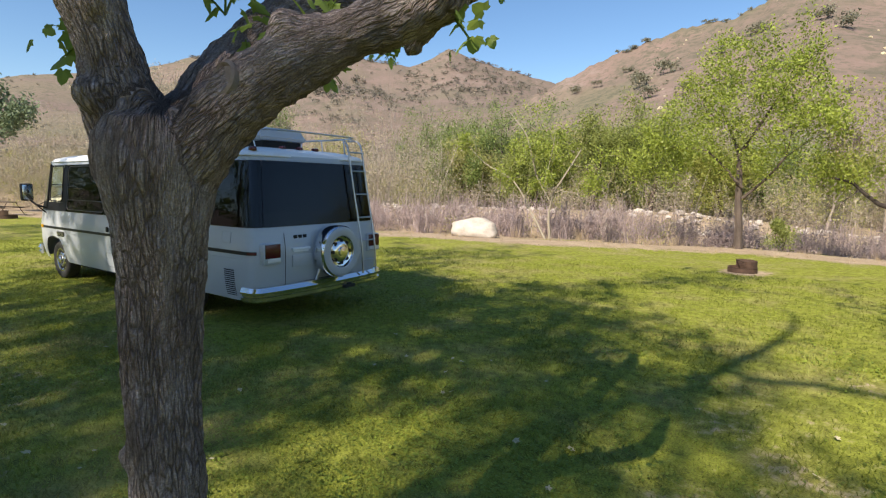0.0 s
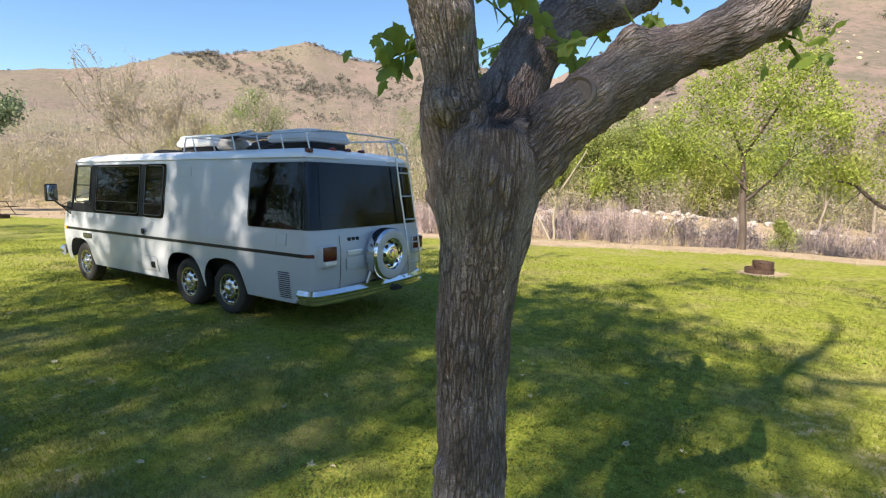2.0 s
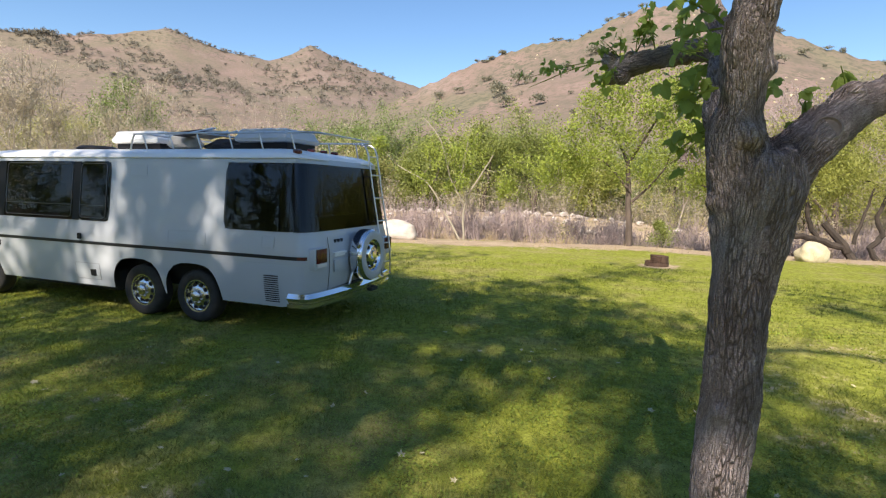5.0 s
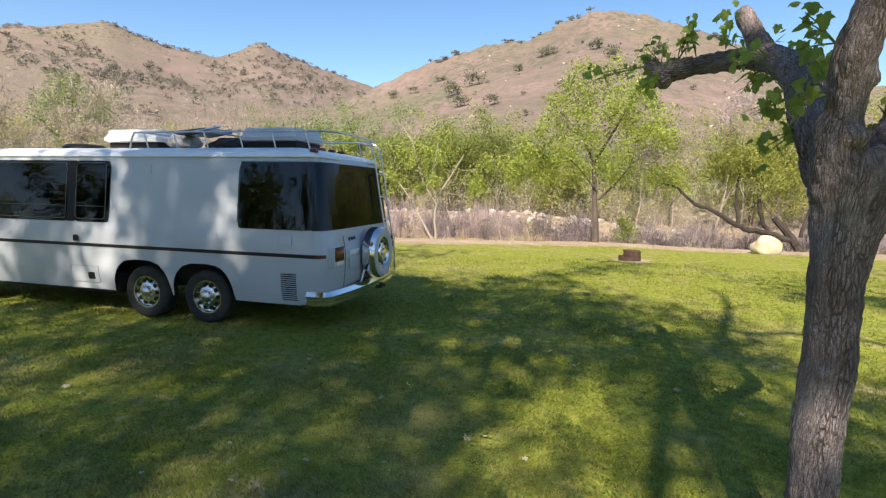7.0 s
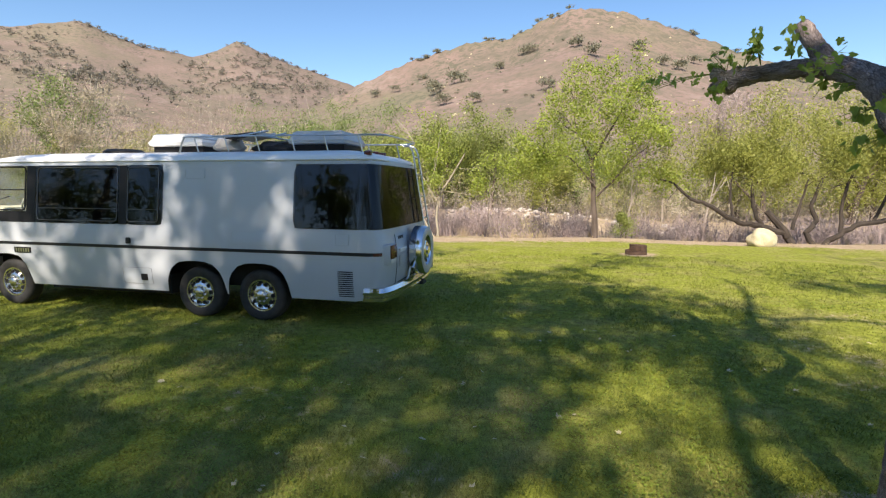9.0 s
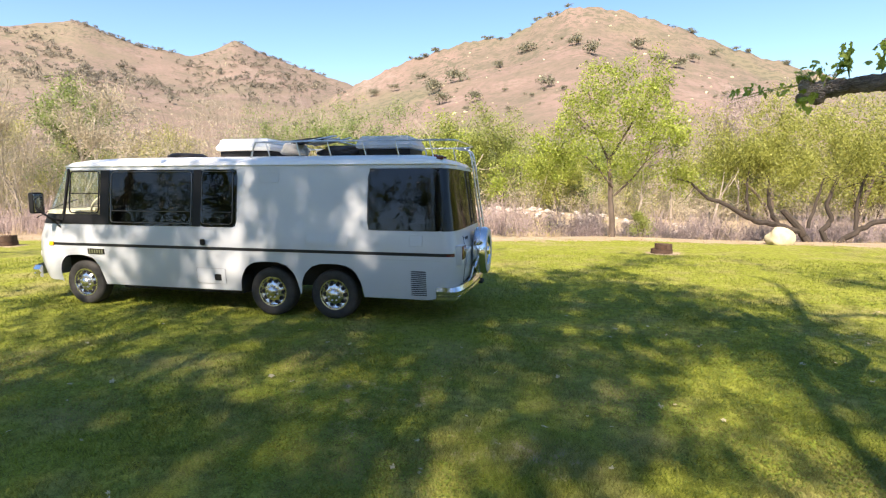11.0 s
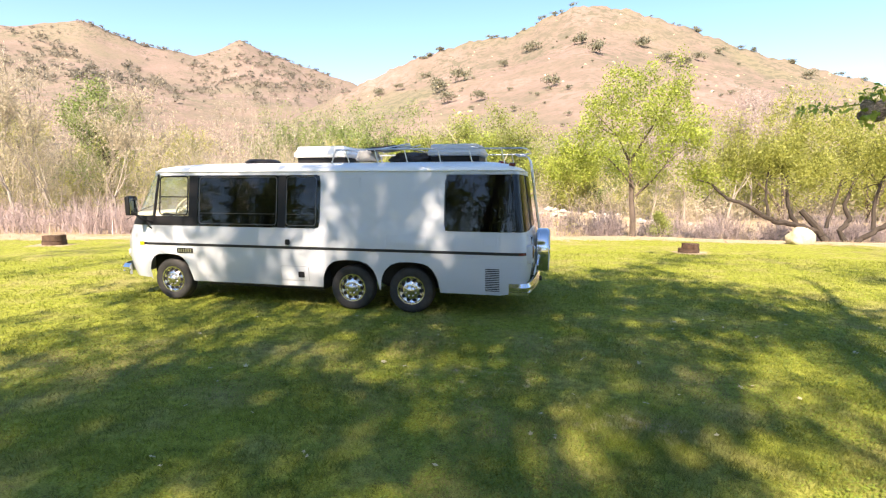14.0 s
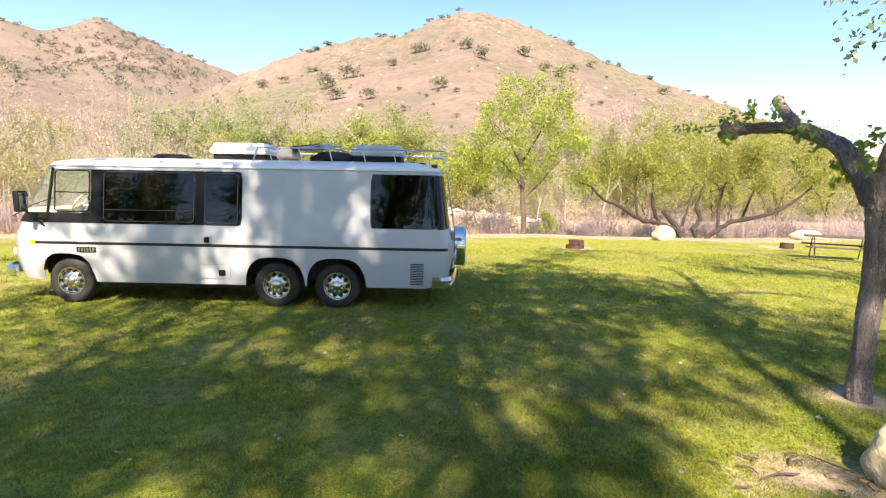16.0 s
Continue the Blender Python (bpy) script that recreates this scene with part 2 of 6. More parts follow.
M["rust"] = varied("rusty_steel", [(0.3, (0.045, 0.028, 0.021)), (0.7, (0.12, 0.072, 0.05))], 7, 0.8, 0.3)
M["table_wood"] = varied("weathered_wood", [(0.3, (0.06, 0.045, 0.035)), (0.7, (0.13, 0.1, 0.08))], 4, 0.9, spec=0.2)
M["dry_leaf"] = varied("dry_leaf", [(0.3, (0.3, 0.26, 0.15)), (0.7, (0.5, 0.45, 0.3))], 9, 0.8)

m = M["water"] = mat("river_water", (0.02, 0.022, 0.015), 0.06)
n = Nodes(m)
n.bump(n.noise(n.position((1, 2.5, 1)), 3, 3), 0.12, 0.05)

# the ground: lawn, bare earth and dry hills by shares stored on the sheet
m = M["ground"] = mat("ground", (0.2, 0.25, 0.05), 0.9, spec=0.15)
n = Nodes(m)
p = n.position()
big, mid, fine, grain = n.noise(p, 0.22, 4), n.noise(p, 1.3, 4), n.noise(p, 9, 5), n.noise(p, 60, 4)
g1 = n.ramp(n.calc("ADD", n.calc("MULTIPLY", fine, 0.5), n.calc("MULTIPLY", grain, 0.5)),
            [(0.36, (0.072, 0.076, 0.013)), (0.5, (0.19, 0.21, 0.031)), (0.66, (0.31, 0.335, 0.06))])
g2 = n.ramp(n.calc("ADD", n.calc("MULTIPLY", fine, 0.5), n.calc("MULTIPLY", grain, 0.5)),
            [(0.32, (0.17, 0.132, 0.06)), (0.7, (0.39, 0.325, 0.165))])
dry = n.calc("MULTIPLY", n.ramp(n.calc("ADD", n.calc("MULTIPLY", big, 0.45), n.calc("MULTIPLY", mid, 0.55)),
                                [(0.48, (0, 0, 0)), (0.63, (1, 1, 1))]), 0.5)
lawn = n.mix(dry, g1, g2)
earth = n.ramp(n.calc("ADD", n.calc("MULTIPLY", mid, 0.5), n.calc("MULTIPLY", grain, 0.5)),
               [(0.3, (0.24, 0.175, 0.115)), (0.55, (0.38, 0.295, 0.205)), (0.75, (0.5, 0.41, 0.3))])
litter = n.calc("MULTIPLY", n.ramp(n.noise(p, 17, 5, 0.65), [(0.5, (0, 0, 0)), (0.6, (1, 1, 1))]), 0.45)
earth = n.mix(litter, earth, (0.14, 0.105, 0.07))
d = n.calc("ADD", n.attr("dirt"), n.calc("MULTIPLY", n.calc("SUBTRACT", n.calc("ADD", n.calc("MULTIPLY", fine, 0.6), n.calc("MULTIPLY", mid, 0.4)), 0.5), 1.5))
near = n.mix(n.ramp(d, [(0.4, (0, 0, 0)), (0.6, (1, 1, 1))]), lawn, earth)
hb, hm, hf = n.noise(p, 0.011, 6), n.noise(p, 0.05, 6), n.noise(p, 0.3, 5)
hills = n.ramp(n.calc("ADD", n.calc("MULTIPLY", hb, 0.6), n.calc("MULTIPLY", hm, 0.4)),
               [(0.34, (0.11, 0.098, 0.074)), (0.44, (0.155, 0.122, 0.098)), (0.54, (0.2, 0.142, 0.121)), (0.66, (0.23, 0.18, 0.155))])
hills = n.mix(n.calc("MULTIPLY", n.ramp(hf, [(0.45, (0, 0, 0)), (0.65, (1, 1, 1))]), 0.4), hills, (0.12, 0.1, 0.075))
sward = n.ramp(n.noise(p, 0.0065, 5, 0.6, 0.6), [(0.48, (0, 0, 0)), (0.62, (1, 1, 1))])
hills = n.mix(n.calc("MULTIPLY", sward, 0.7), hills, (0.15, 0.138, 0.088))
# Far range pulled towards one greyer tone: distance haze put into its colour.
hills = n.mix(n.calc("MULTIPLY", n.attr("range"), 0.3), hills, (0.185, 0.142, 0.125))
scrub = n.calc("MULTIPLY", n.ramp(n.noise(p, 0.15, 6, 0.72), [(0.49, (0, 0, 0)), (0.56, (1, 1, 1))]), n.ramp(n.noise(p, 0.008, 4, 0.6), [(0.42, (0.3, 0.3, 0.3)), (0.58, (1, 1, 1))]))
hills = n.mix(n.calc("MULTIPLY", scrub, 0.8), hills, (0.088, 0.088, 0.06))
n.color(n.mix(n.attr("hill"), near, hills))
n.bump(n.calc("ADD", fine, n.calc("MULTIPLY", grain, 0.6)), 0.6, 0.03)


# ---- mesh helpers ----
def part(name, bm, material, parent=None, label=""):
    """One mesh object out of a bmesh, under a thing or a part."""
    bmesh.ops.recalc_face_normals(bm, faces=bm.faces)
    me = bpy.data.meshes.new(name)
    bm.to_mesh(me)
    bm.free()
    for poly in me.polygons:
        poly.use_smooth = True
    me.set_sharp_from_angle(angle=radians(38))
    me.materials.append(material)
    ob = new(name, me)
    ob.parent = parent
    return tagged(ob, label)


def thing(name, label, category, at=(0, 0, 0), turn=0.0, group="", kind=""):
    ob = new(name)
    ob.empty_display_size = 0.2
    ob.matrix_world = pose(*at, 0, 0, turn)
    return tagged(ob, label, category, group, kind)


def arrays(name, verts, faces, material, parent=None, label="", smooth=False):
    """A mesh object out of numpy arrays; faces all of one size."""
    verts, faces = np.asarray(verts, np.float32), np.asarray(faces, np.int32)
    k = faces.shape[1]
    me = bpy.data.meshes.new(name)
    me.vertices.add(len(verts))
    me.vertices.foreach_set("co", verts.ravel())
    me.loops.add(faces.size)
    me.loops.foreach_set("vertex_index", faces.ravel())
    me.polygons.add(len(faces))
    me.polygons.foreach_set("loop_start", np.arange(0, faces.size, k, dtype=np.int32))
    if smooth:
        me.polygons.foreach_set("use_smooth", np.ones(len(faces), bool))
    me.update(calc_edges=True)
    me.materials.append(material)
    ob = new(name, me)
    ob.parent = parent
    return tagged(ob, label)


def box(bm, c, s, bevel=0.0, m=None):
    """A box of centre c and size s, with bevelled edges."""
    r = bmesh.ops.create_cube(bm, size=1, matrix=Matrix.LocRotScale(c, None, s))
    vs = r["verts"]
    if bevel:
        es = list({e for v in vs for e in v.link_edges})
        out = bmesh.ops.bevel(bm, geom=es, offset=bevel, segments=2, affect="EDGES", profile=0.6)
        vs = list({v for f in out["faces"] for v in f.verts} | {v for v in vs if v.is_valid})
    if m is not None:
        bmesh.ops.transform(bm, matrix=m, verts=vs)
    return vs


def tube(bm, pts, radii, seg=8, caps=True):
    """A tube along points, with a radius for each."""
    pts = [Vector(p) for p in pts]
    if isinstance(radii, (int, float)):
        radii = [radii] * len(pts)
    side, rings = None, []
    for i, p in enumerate(pts):
        d = (pts[min(i + 1, len(pts) - 1)] - pts[max(i - 1, 0)]).normalized()
        if side is None:
            side = d.orthogonal().normalized()
        side = (side - d * side.dot(d)).normalized()
        up = d.cross(side)
        rings.append([bm.verts.new(p + (side * math.cos(a) + up * math.sin(a)) * radii[i])
                      for a in (2 * math.pi * k / seg for k in range(seg))])
    for a, b in zip(rings, rings[1:]):
        for k in range(seg):
            bm.faces.new((a[k], a[(k + 1) % seg], b[(k + 1) % seg], b[k]))
    if caps:
        bm.faces.new(rings[0][::-1])
        bm.faces.new(rings[-1])


def smooth_path(pts, steps=6):
    """A Catmull-Rom curve through points, with any number of values each."""
    p = [np.asarray(q, float) for q in pts]
    p = [2 * p[0] - p[1]] + p + [2 * p[-1] - p[-2]]
    out = []
    for i in range(1, len(p) - 2):
        for k in range(steps):
            t = k / steps
            out.append(0.5 * (2 * p[i] + (p[i + 1] - p[i - 1]) * t + (2 * p[i - 1] - 5 * p[i] + 4 * p[i + 1] - p[i + 2]) * t * t
                              + (3 * p[i] - p[i - 1] - 3 * p[i + 1] + p[i + 2]) * t ** 3))
    out.append(p[-2])
    return out


def lathe(bm, profile, seg=32, m=None):
    """A turned solid round z: (radius, height) pairs."""
    rings = []
    for r, z in profile:
        rings.append([bm.verts.new((r * math.cos(2 * math.pi * k / seg), r * math.sin(2 * math.pi * k / seg), z)) for k in range(seg)])
    for a, b in zip(rings, rings[1:]):
        for k in range(seg):
            bm.faces.new((a[k], a[(k + 1) % seg], b[(k + 1) % seg], b[k]))
    vs = [v for r in rings for v in r]
    if m is not None:
        bmesh.ops.transform(bm, matrix=m, verts=vs)
    return vs


def stone(bm, c, size, seed, detail=3, rough=0.2):
    """A weathered stone: a ball pushed about by noise, flattened below."""
    r = bmesh.ops.create_icosphere(bm, subdivisions=detail, radius=0.5)
    for v in r["verts"]:
        q = v.co.normalized()
        k = 1 + rough * noise.noise(q * 1.3 + Vector((seed, 0, 0))) * 1.6 + rough * 0.5 * noise.noise(q * 3.7 + Vector((0, seed, 0)))
        w = Vector((q.x * size[0], q.y * size[1], q.z * size[2])) * 0.5 * k
        w.z = max(w.z, -size[2] * 0.36)
        v.co = w + Vector(c)


# ---- the ground ----
HUB = (-2.7, -1.5)


def lawn_edge(x):
    return np.interp(x, [-60, -26, -13, -6, 0, 5, 9, 17, 40], [11.5, 16.3, 18.8, 20.5, 22.3, 21.2, 20.5, 22.7, 25.6])


def fbm(x, y, octaves=4):
    """Cheap smooth noise for arrays: sums of turned sine waves."""
    out, amp, fr = np.zeros_like(x), 1.0, 1.0
    for k in range(octaves):
        a = 0.7 + 1.9 * k
        u, v = x * np.cos(a) - y * np.sin(a), x * np.sin(a) + y * np.cos(a)
        out += amp * np.sin(u * fr + 1.3 * np.sin(v * fr * 0.8 + k)) * np.cos(v * fr * 0.9 + 1.7 * k)
        amp, fr = amp * 0.5, fr * 2.1
    return out


def hill_heights(x, y):
    dx, dy = x - HUB[0], y - HUB[1]
    r, az = np.hypot(dx, dy) + 1e-6, np.degrees(np.arctan2(dx, dy))
    # the round hill ahead: its skyline by bearing, in degrees, and a slope that rises all the way to it
    e1 = np.interp(az, [-40, -19.2, -14, -8.8, -6.4, -2.8, 0.4, 3.2, 4.6, 8.6, 14.3, 19.2, 25, 30, 37, 45, 62, 90], [0, 10.7, 13.1, 14.7, 15.3, 15.5, 17.0, 17.8, 18.0, 17.3, 15.1, 12.7, 10.3, 8.4, 4.8, 2.0, 2.5, 0])
    t1 = np.clip((r - 130) / 420, 0, 1)
    mild = np.interp(az, [-40, -20, 5, 40, 60, 90], [0, 9.6, 17.3, 4, 2.5, 0])
    e1 = mild + (e1 - mild + 0.1 * np.sin(az * 2.3) + 0.07 * np.sin(az * 5.9 + 1)) * t1 ** 3
    w1 = 1 + 0.06 * fbm(x * 0.012, y * 0.012) * t1 * (1 - t1) * 4
    h1 = np.minimum(r, 550) * np.tan(np.radians(np.clip(e1, 0, 40))) * t1 ** 0.62 * w1 * np.clip(1 - (r - 550) / 900, 0, 1)
    # the longer range behind it
    e2 = np.interp(az, [-100, -76, -68.6, -61, -56.3, -51, -47.5, -44, -42.8, -39.5, -34.6, -33, -30.8, -29.4, -27.3, -22.5, -19.2, -8, 2, 90, 150, 260], [4, 7.0, 9.0, 10.2, 11.9, 12.5, 13.2, 14.2, 14.0, 12.9, 12.4, 12.9, 14.2, 13.7, 12.9, 11.6, 10.6, 6.0, 0, 0, 5, 5])
    t2 = np.clip((r - 260) / 940, 0, 1)
    mild = np.interp(az, [-100, -62, -44, -30, -16, 2, 90, 150, 260], [4, 10.2, 13.0, 12.9, 9.6, 0, 0, 5, 5])
    e2 = mild + (e2 - mild + 0.05 * np.sin(az * 1.9 + 2) + 0.03 * np.sin(az * 4.7)) * t2 ** 4
    gully = np.abs(np.sin(np.radians(az * 9 + r * 0.06) + 0.5 * fbm(x * 0.004, y * 0.004, 2)))
    w2 = 1 - (0.14 * gully + 0.13 * fbm(x * 0.0042, y * 0.0042, 3)) * t2 * (1.0 - t2) * 2.2
    h2 = np.minimum(r, 1200) * np.tan(np.radians(np.clip(e2, 0, 40))) * t2 ** 0.55 * w2 * np.clip(1 - (r - 1200) / 1500, 0, 1)
    return np.maximum(h1, h2), r, az


def ground_z(x, y):
    x, y = np.asarray(x, float), np.asarray(y, float)
    z = -0.025 * np.clip(y - 9, 0, 16) + 0.02 * fbm(x * 0.5, y * 0.5, 3) * np.clip((np.hypot(x + 2.7, y + 1.5) - 9) / 12, 0, 1)
    over = y - lawn_edge(x)
    chan = np.clip((over - 2.2) / 1.6, 0, 1) * np.clip((14 - over) / 5, 0, 1)
    z = z - 0.75 * chan * np.clip((x + 6) / 8, 0, 1) - 0.3 * np.clip(over / 6, 0, 1)
    z = z + 0.95 * np.clip((over - 11) / 3.5, 0, 1) * np.clip((24 - over) / 6, 0, 1) * np.clip((5 - x) / 9, 0, 1)
    h, r, az = hill_heights(x, y)
    return z + h


def gz(x, y):
    return float(ground_z(np.array([x]), np.array([y]))[0])


az_list = np.concatenate([np.arange(-100, 80, 0.45), np.arange(80, 260, 5.0)])
rad = np.sort(np.concatenate([[0.02, 530.0, 550.0, 1120.0, 1160.0, 1200.0], 0.4 * 1.034 ** np.arange(0, 262)]))
A, R = np.meshgrid(np.radians(az_list), rad)
GX, GY = HUB[0] + R * np.sin(A), HUB[1] + R * np.cos(A)
GZ = ground_z(GX, GY)
na, nr = len(az_list), len(rad)
verts = np.stack([GX.ravel(), GY.ravel(), GZ.ravel()], 1)
i, j = np.meshgrid(np.arange(nr - 1), np.arange(na), indexing="ij")
j2 = (j + 1) % na
faces = np.stack([i * na + j, i * na + j2, (i + 1) * na + j2, (i + 1) * na + j], -1).reshape(-1, 4)
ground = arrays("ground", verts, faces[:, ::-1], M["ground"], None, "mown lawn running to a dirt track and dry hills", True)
tagged(ground, "", "ground", "", "structure")
over = GY - lawn_edge(GX)
dirt = np.clip(1.25 - np.abs(over + 0.1 + 0.4 * np.sin(GX * 0.7)) / 2.6, 0, 1) * 0.88 + np.clip((over - 1.5) / 2, 0, 0.8) * np.clip((13 - over) / 3, 0.8, 1)
hole = np.hypot((GX + 2.7) / 1.0, (GY + 0.32) / 0.75)
dirt = np.maximum(dirt, np.clip(0.95 - 0.75 * hole, 0, 0.6))
for cx, cy, cr in ((0.02, 15.0, 0.75), (-21.8, 12.5, 0.9), (8.6, 16.4, 0.9), (-1.2, 1.16, 0.55), (-1.25, 1.06, 0.4)):
    dirt = np.maximum(dirt, np.clip(1.3 - np.hypot(GX - cx, GY - cy) / cr, 0, 0.75))
for cx, cy, cr in ((0.6, 3.7, 0.9), (0.65, 5.1, 0.8), (1.6, 6.4, 0.7), (-5.7, 2.2, 0.8), (-4.2, 1.5, 0.6)):
    dirt = np.maximum(dirt, np.clip(0.75 - 0.45 * np.hypot(GX - cx, GY - cy) / cr, 0, 0.36))
dirt = np.maximum(dirt, 0.29 * np.clip((GY - 8) / 10, 0, 1))
hill = np.clip((R - 95) / 60, 0, 1)
# range: share of the painted haze tint, growing with distance
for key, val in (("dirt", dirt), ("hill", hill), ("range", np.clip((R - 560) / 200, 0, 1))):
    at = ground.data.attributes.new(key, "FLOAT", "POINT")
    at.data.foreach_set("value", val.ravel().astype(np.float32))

# river behind the track
bm = bmesh.new()
cols = []
for x in np.arange(-6, 46, 2.0):
    e = float(lawn_edge(x))
    cols.append((bm.verts.new((x, e + 2.0, -1.12)), bm.verts.new((x, e + 13, -1.12))))
for a, b in zip(cols, cols[1:]):
    bm.faces.new((a[0], b[0], b[1], a[1]))
tagged(part("water", bm, M["water"], None, "dark shallow river water behind the bank"), "", "river", "", "structure")


# ---- the motorhome ----
# u runs from the rear to the nose, v across from the near side, z up
VX, VY, VW = -4.97, 4.6, 2.4
HOME = pose(VX, VY, 0, 0, 0, -3.3)
home = thing("motorhome", "silver-white vintage motorhome parked on the lawn", "motorhome", (VX, VY, 0), -3.3)
US, UE = 0.55, 6.55
Z_KEY = [0.3, 0.55, 0.75, 1.0, 1.15, 1.34, 1.75, 2.2, 2.27, 2.32, 2.365, 2.4, 2.42, 2.43]
V_IN = [0.07, 0.015, 0.0, 0.0, 0.005, 0.03, 0.075, 0.13, 0.14, 0.17, 0.28, 0.46, 0.72, 1.02]
U_REAR = [0.2, 0.15, 0.11, 0.1, 0.12, 0.17, 0.23, 0.29, 0.31, 0.36, 0.5, 0.72, 1.05, 1.5]
U_NOSE = [7.4, 7.53, 7.58, 7.58, 7.55, 7.46, 7.18, 6.84, 6.8, 6.74, 6.5, 6.15, 5.7, 5.1]


def body_point(q, z, off=0.0, mirror=False):
    """A point of the body's skin: q = u along the side, below US round the rear, above UE round the nose."""
    vi, ur, un = np.interp(z, Z_KEY, V_IN), np.interp(z, Z_KEY, U_REAR), np.interp(z, Z_KEY, U_NOSE)
    us, ue = (US, UE) if z <= 2.27 else (ur + 0.22 + (z - 2.27) * 0.4, un - 0.25 - (z - 2.27))
    b = VW / 2 - vi
    if q < US:
        th = (US - q) * math.pi / 2
        k = 2 / 6.0
        u, v = us - (us - ur) * abs(math.sin(th)) ** k, VW / 2 - b * abs(math.cos(th)) ** k
        nx, ny = -abs(math.sin(th)) ** 1.6, -abs(math.cos(th)) ** 1.6
    elif q > UE:
        th = (q - UE) * math.pi / 2
        k = 2 / 3.4
        u, v = ue + (un - ue) * abs(math.sin(th)) ** k, VW / 2 - b * abs(math.cos(th)) ** k
        nx, ny = abs(math.sin(th)) ** 1.2, -abs(math.cos(th)) ** 1.2
    else:
        u, v = us + (q - US) * (ue - us) / (UE - US), vi
        nx, ny = 0.0, -1.0
    ln = math.hypot(nx, ny) or 1
    u, v = u + off * nx / ln, v + off * ny / ln
    if mirror:
        v = VW - v
    return (-u, v, z)


WHEELS_U = (1.98, 2.98, 6.4)


def skirt(q):
    if q > UE:
        q = UE + 1.2 * math.sin((q - UE) * math.pi / 2) ** 0.588
    z = 0.37 if q < 6.9 else 0.40
    if q < US:
        z = 0.38 + 0.14 * min(1, (US - q) / 0.5)
    for c in WHEELS_U:
        d = abs(q - c) / (0.485 if c < 6 else 0.46)
        if d < 1:
            z = max(z, 0.37 + 0.47 * (1 - d ** 3.4) ** 0.5)
    return z


def body_shell():
    bm = bmesh.new()
    side = sorted(set([round(x, 3) for x in np.linspace(US, UE, 46)] + [1.41, 3.52, 5.93]
                      + [round(c + s * d, 3) for c in WHEELS_U for s in (-1, 1) for d in (0.3, 0.4, 0.45, 0.47, 0.484, 0.49) if US < c + s * d < UE]))
    rear = [US - 1 + k / 13 for k in range(13)]
    nose = [UE + x for x in (0.004, 0.01, 0.018, 0.028, 0.036, 0.045, 0.055, 0.066, 0.08, 0.1, 0.125)] + [UE + (k + 2) / 13 for k in range(12)]
    qs = rear + side + nose
    keys = [(q, False) for q in qs] + [(q, True) for q in qs[::-1][1:-1]]
    zs = [1.0, 1.12, 1.34, 1.5, 1.62, 1.75, 1.9, 2.05, 2.2, 2.27, 2.295, 2.32, 2.345, 2.365, 2.385, 2.4, 2.41, 2.42, 2.426, 2.43]
    rows = []
    low = 6
    for k in range(low):
        rows.append([(q, m, skirt(q) + (1.0 - skirt(q)) * k / low) for q, m in keys])
    for z in zs:
        rows.append([(q, m, z) for q, m in keys])
    vs = [[bm.verts.new(body_point(q, z, 0, m)) for q, m, z in row] for row in rows]
    nk = len(keys)
    for r in range(len(rows) - 1):
        z = rows[r][0][2] if r >= low else 0
        for k in range(nk):
            k2 = (k + 1) % nk
            qa, qb = sorted((keys[k][0], keys[k2][0]))
            hole = 1.33 < z < 2.19 and (qb <= 1.411 or qa >= 3.519)
            if not hole:
                bm.faces.new((vs[r][k], vs[r][k2], vs[r + 1][k2], vs[r + 1][k]))
    bm.faces.new(vs[-1])
    bmesh.ops.remove_doubles(bm, verts=bm.verts, dist=0.0008)
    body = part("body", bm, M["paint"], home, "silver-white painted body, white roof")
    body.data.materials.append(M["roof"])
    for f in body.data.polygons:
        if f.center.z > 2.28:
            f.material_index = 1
    return body


body = body_shell()


def skin_patch(name, q0, q1, z0, z1, material, parent, off=0.005, corner=0.0, mirror=False, label="", nq=None, nz=8, thick=0.012):
    """A panel that lies on the body's skin, with rounded corners and an edge."""
    nq = nq or max(4, int(abs(q1 - q0) / 0.07))
    bm = bmesh.new()
    w, h = abs(q1 - q0) / 2, (z1 - z0) / 2
    layers = []
    for o in (off, off - thick):
        grid = []
        for a in range(nq + 1):
            col = []
            for b in range(nz + 1):
                x, y = (a / nq * 2 - 1) * w, (b / nz * 2 - 1) * h
                if corner:
                    ex, ey = abs(x) - (w - corner), abs(y) - (h - corner)
                    if ex > 0 and ey > 0:
                        d = math.hypot(ex, ey)
                        m = max(ex, ey)
                        k = m / d
                        x, y = math.copysign(w - corner + ex * k, x), math.copysign(h - corner + ey * k, y)
                col.append(bm.verts.new(body_point((q0 + q1) / 2 + x, (z0 + z1) / 2 + y, o, mirror)))
            grid.append(col)
        layers.append(grid)
        for a in range(nq):
            for b in range(nz):
                bm.faces.new((grid[a][b], grid[a + 1][b], grid[a + 1][b + 1], grid[a][b + 1]))
    rim = lambda g: [g[a][0] for a in range(nq)] + [g[nq][b] for b in range(nz)] + [g[a][nz] for a in range(nq, 0, -1)] + [g[0][b] for b in range(nz, 0, -1)]
    r0, r1 = rim(layers[0]), rim(layers[1])
    for k in range(len(r0)):
        k2 = (k + 1) % len(r0)
        bm.faces.new((r0[k], r0[k2], r1[k2], r1[k]))
    return part(name, bm, material, parent, label)


def skin_line(name, qs, z, radius, material, parent, off=0.008, mirror=False, label=""):
    bm = bmesh.new()
    tube(bm, [body_point(q, z(q) if callable(z) else z, off, mirror) for q in qs], radius, 6)
    return part(name, bm, material, parent, label)


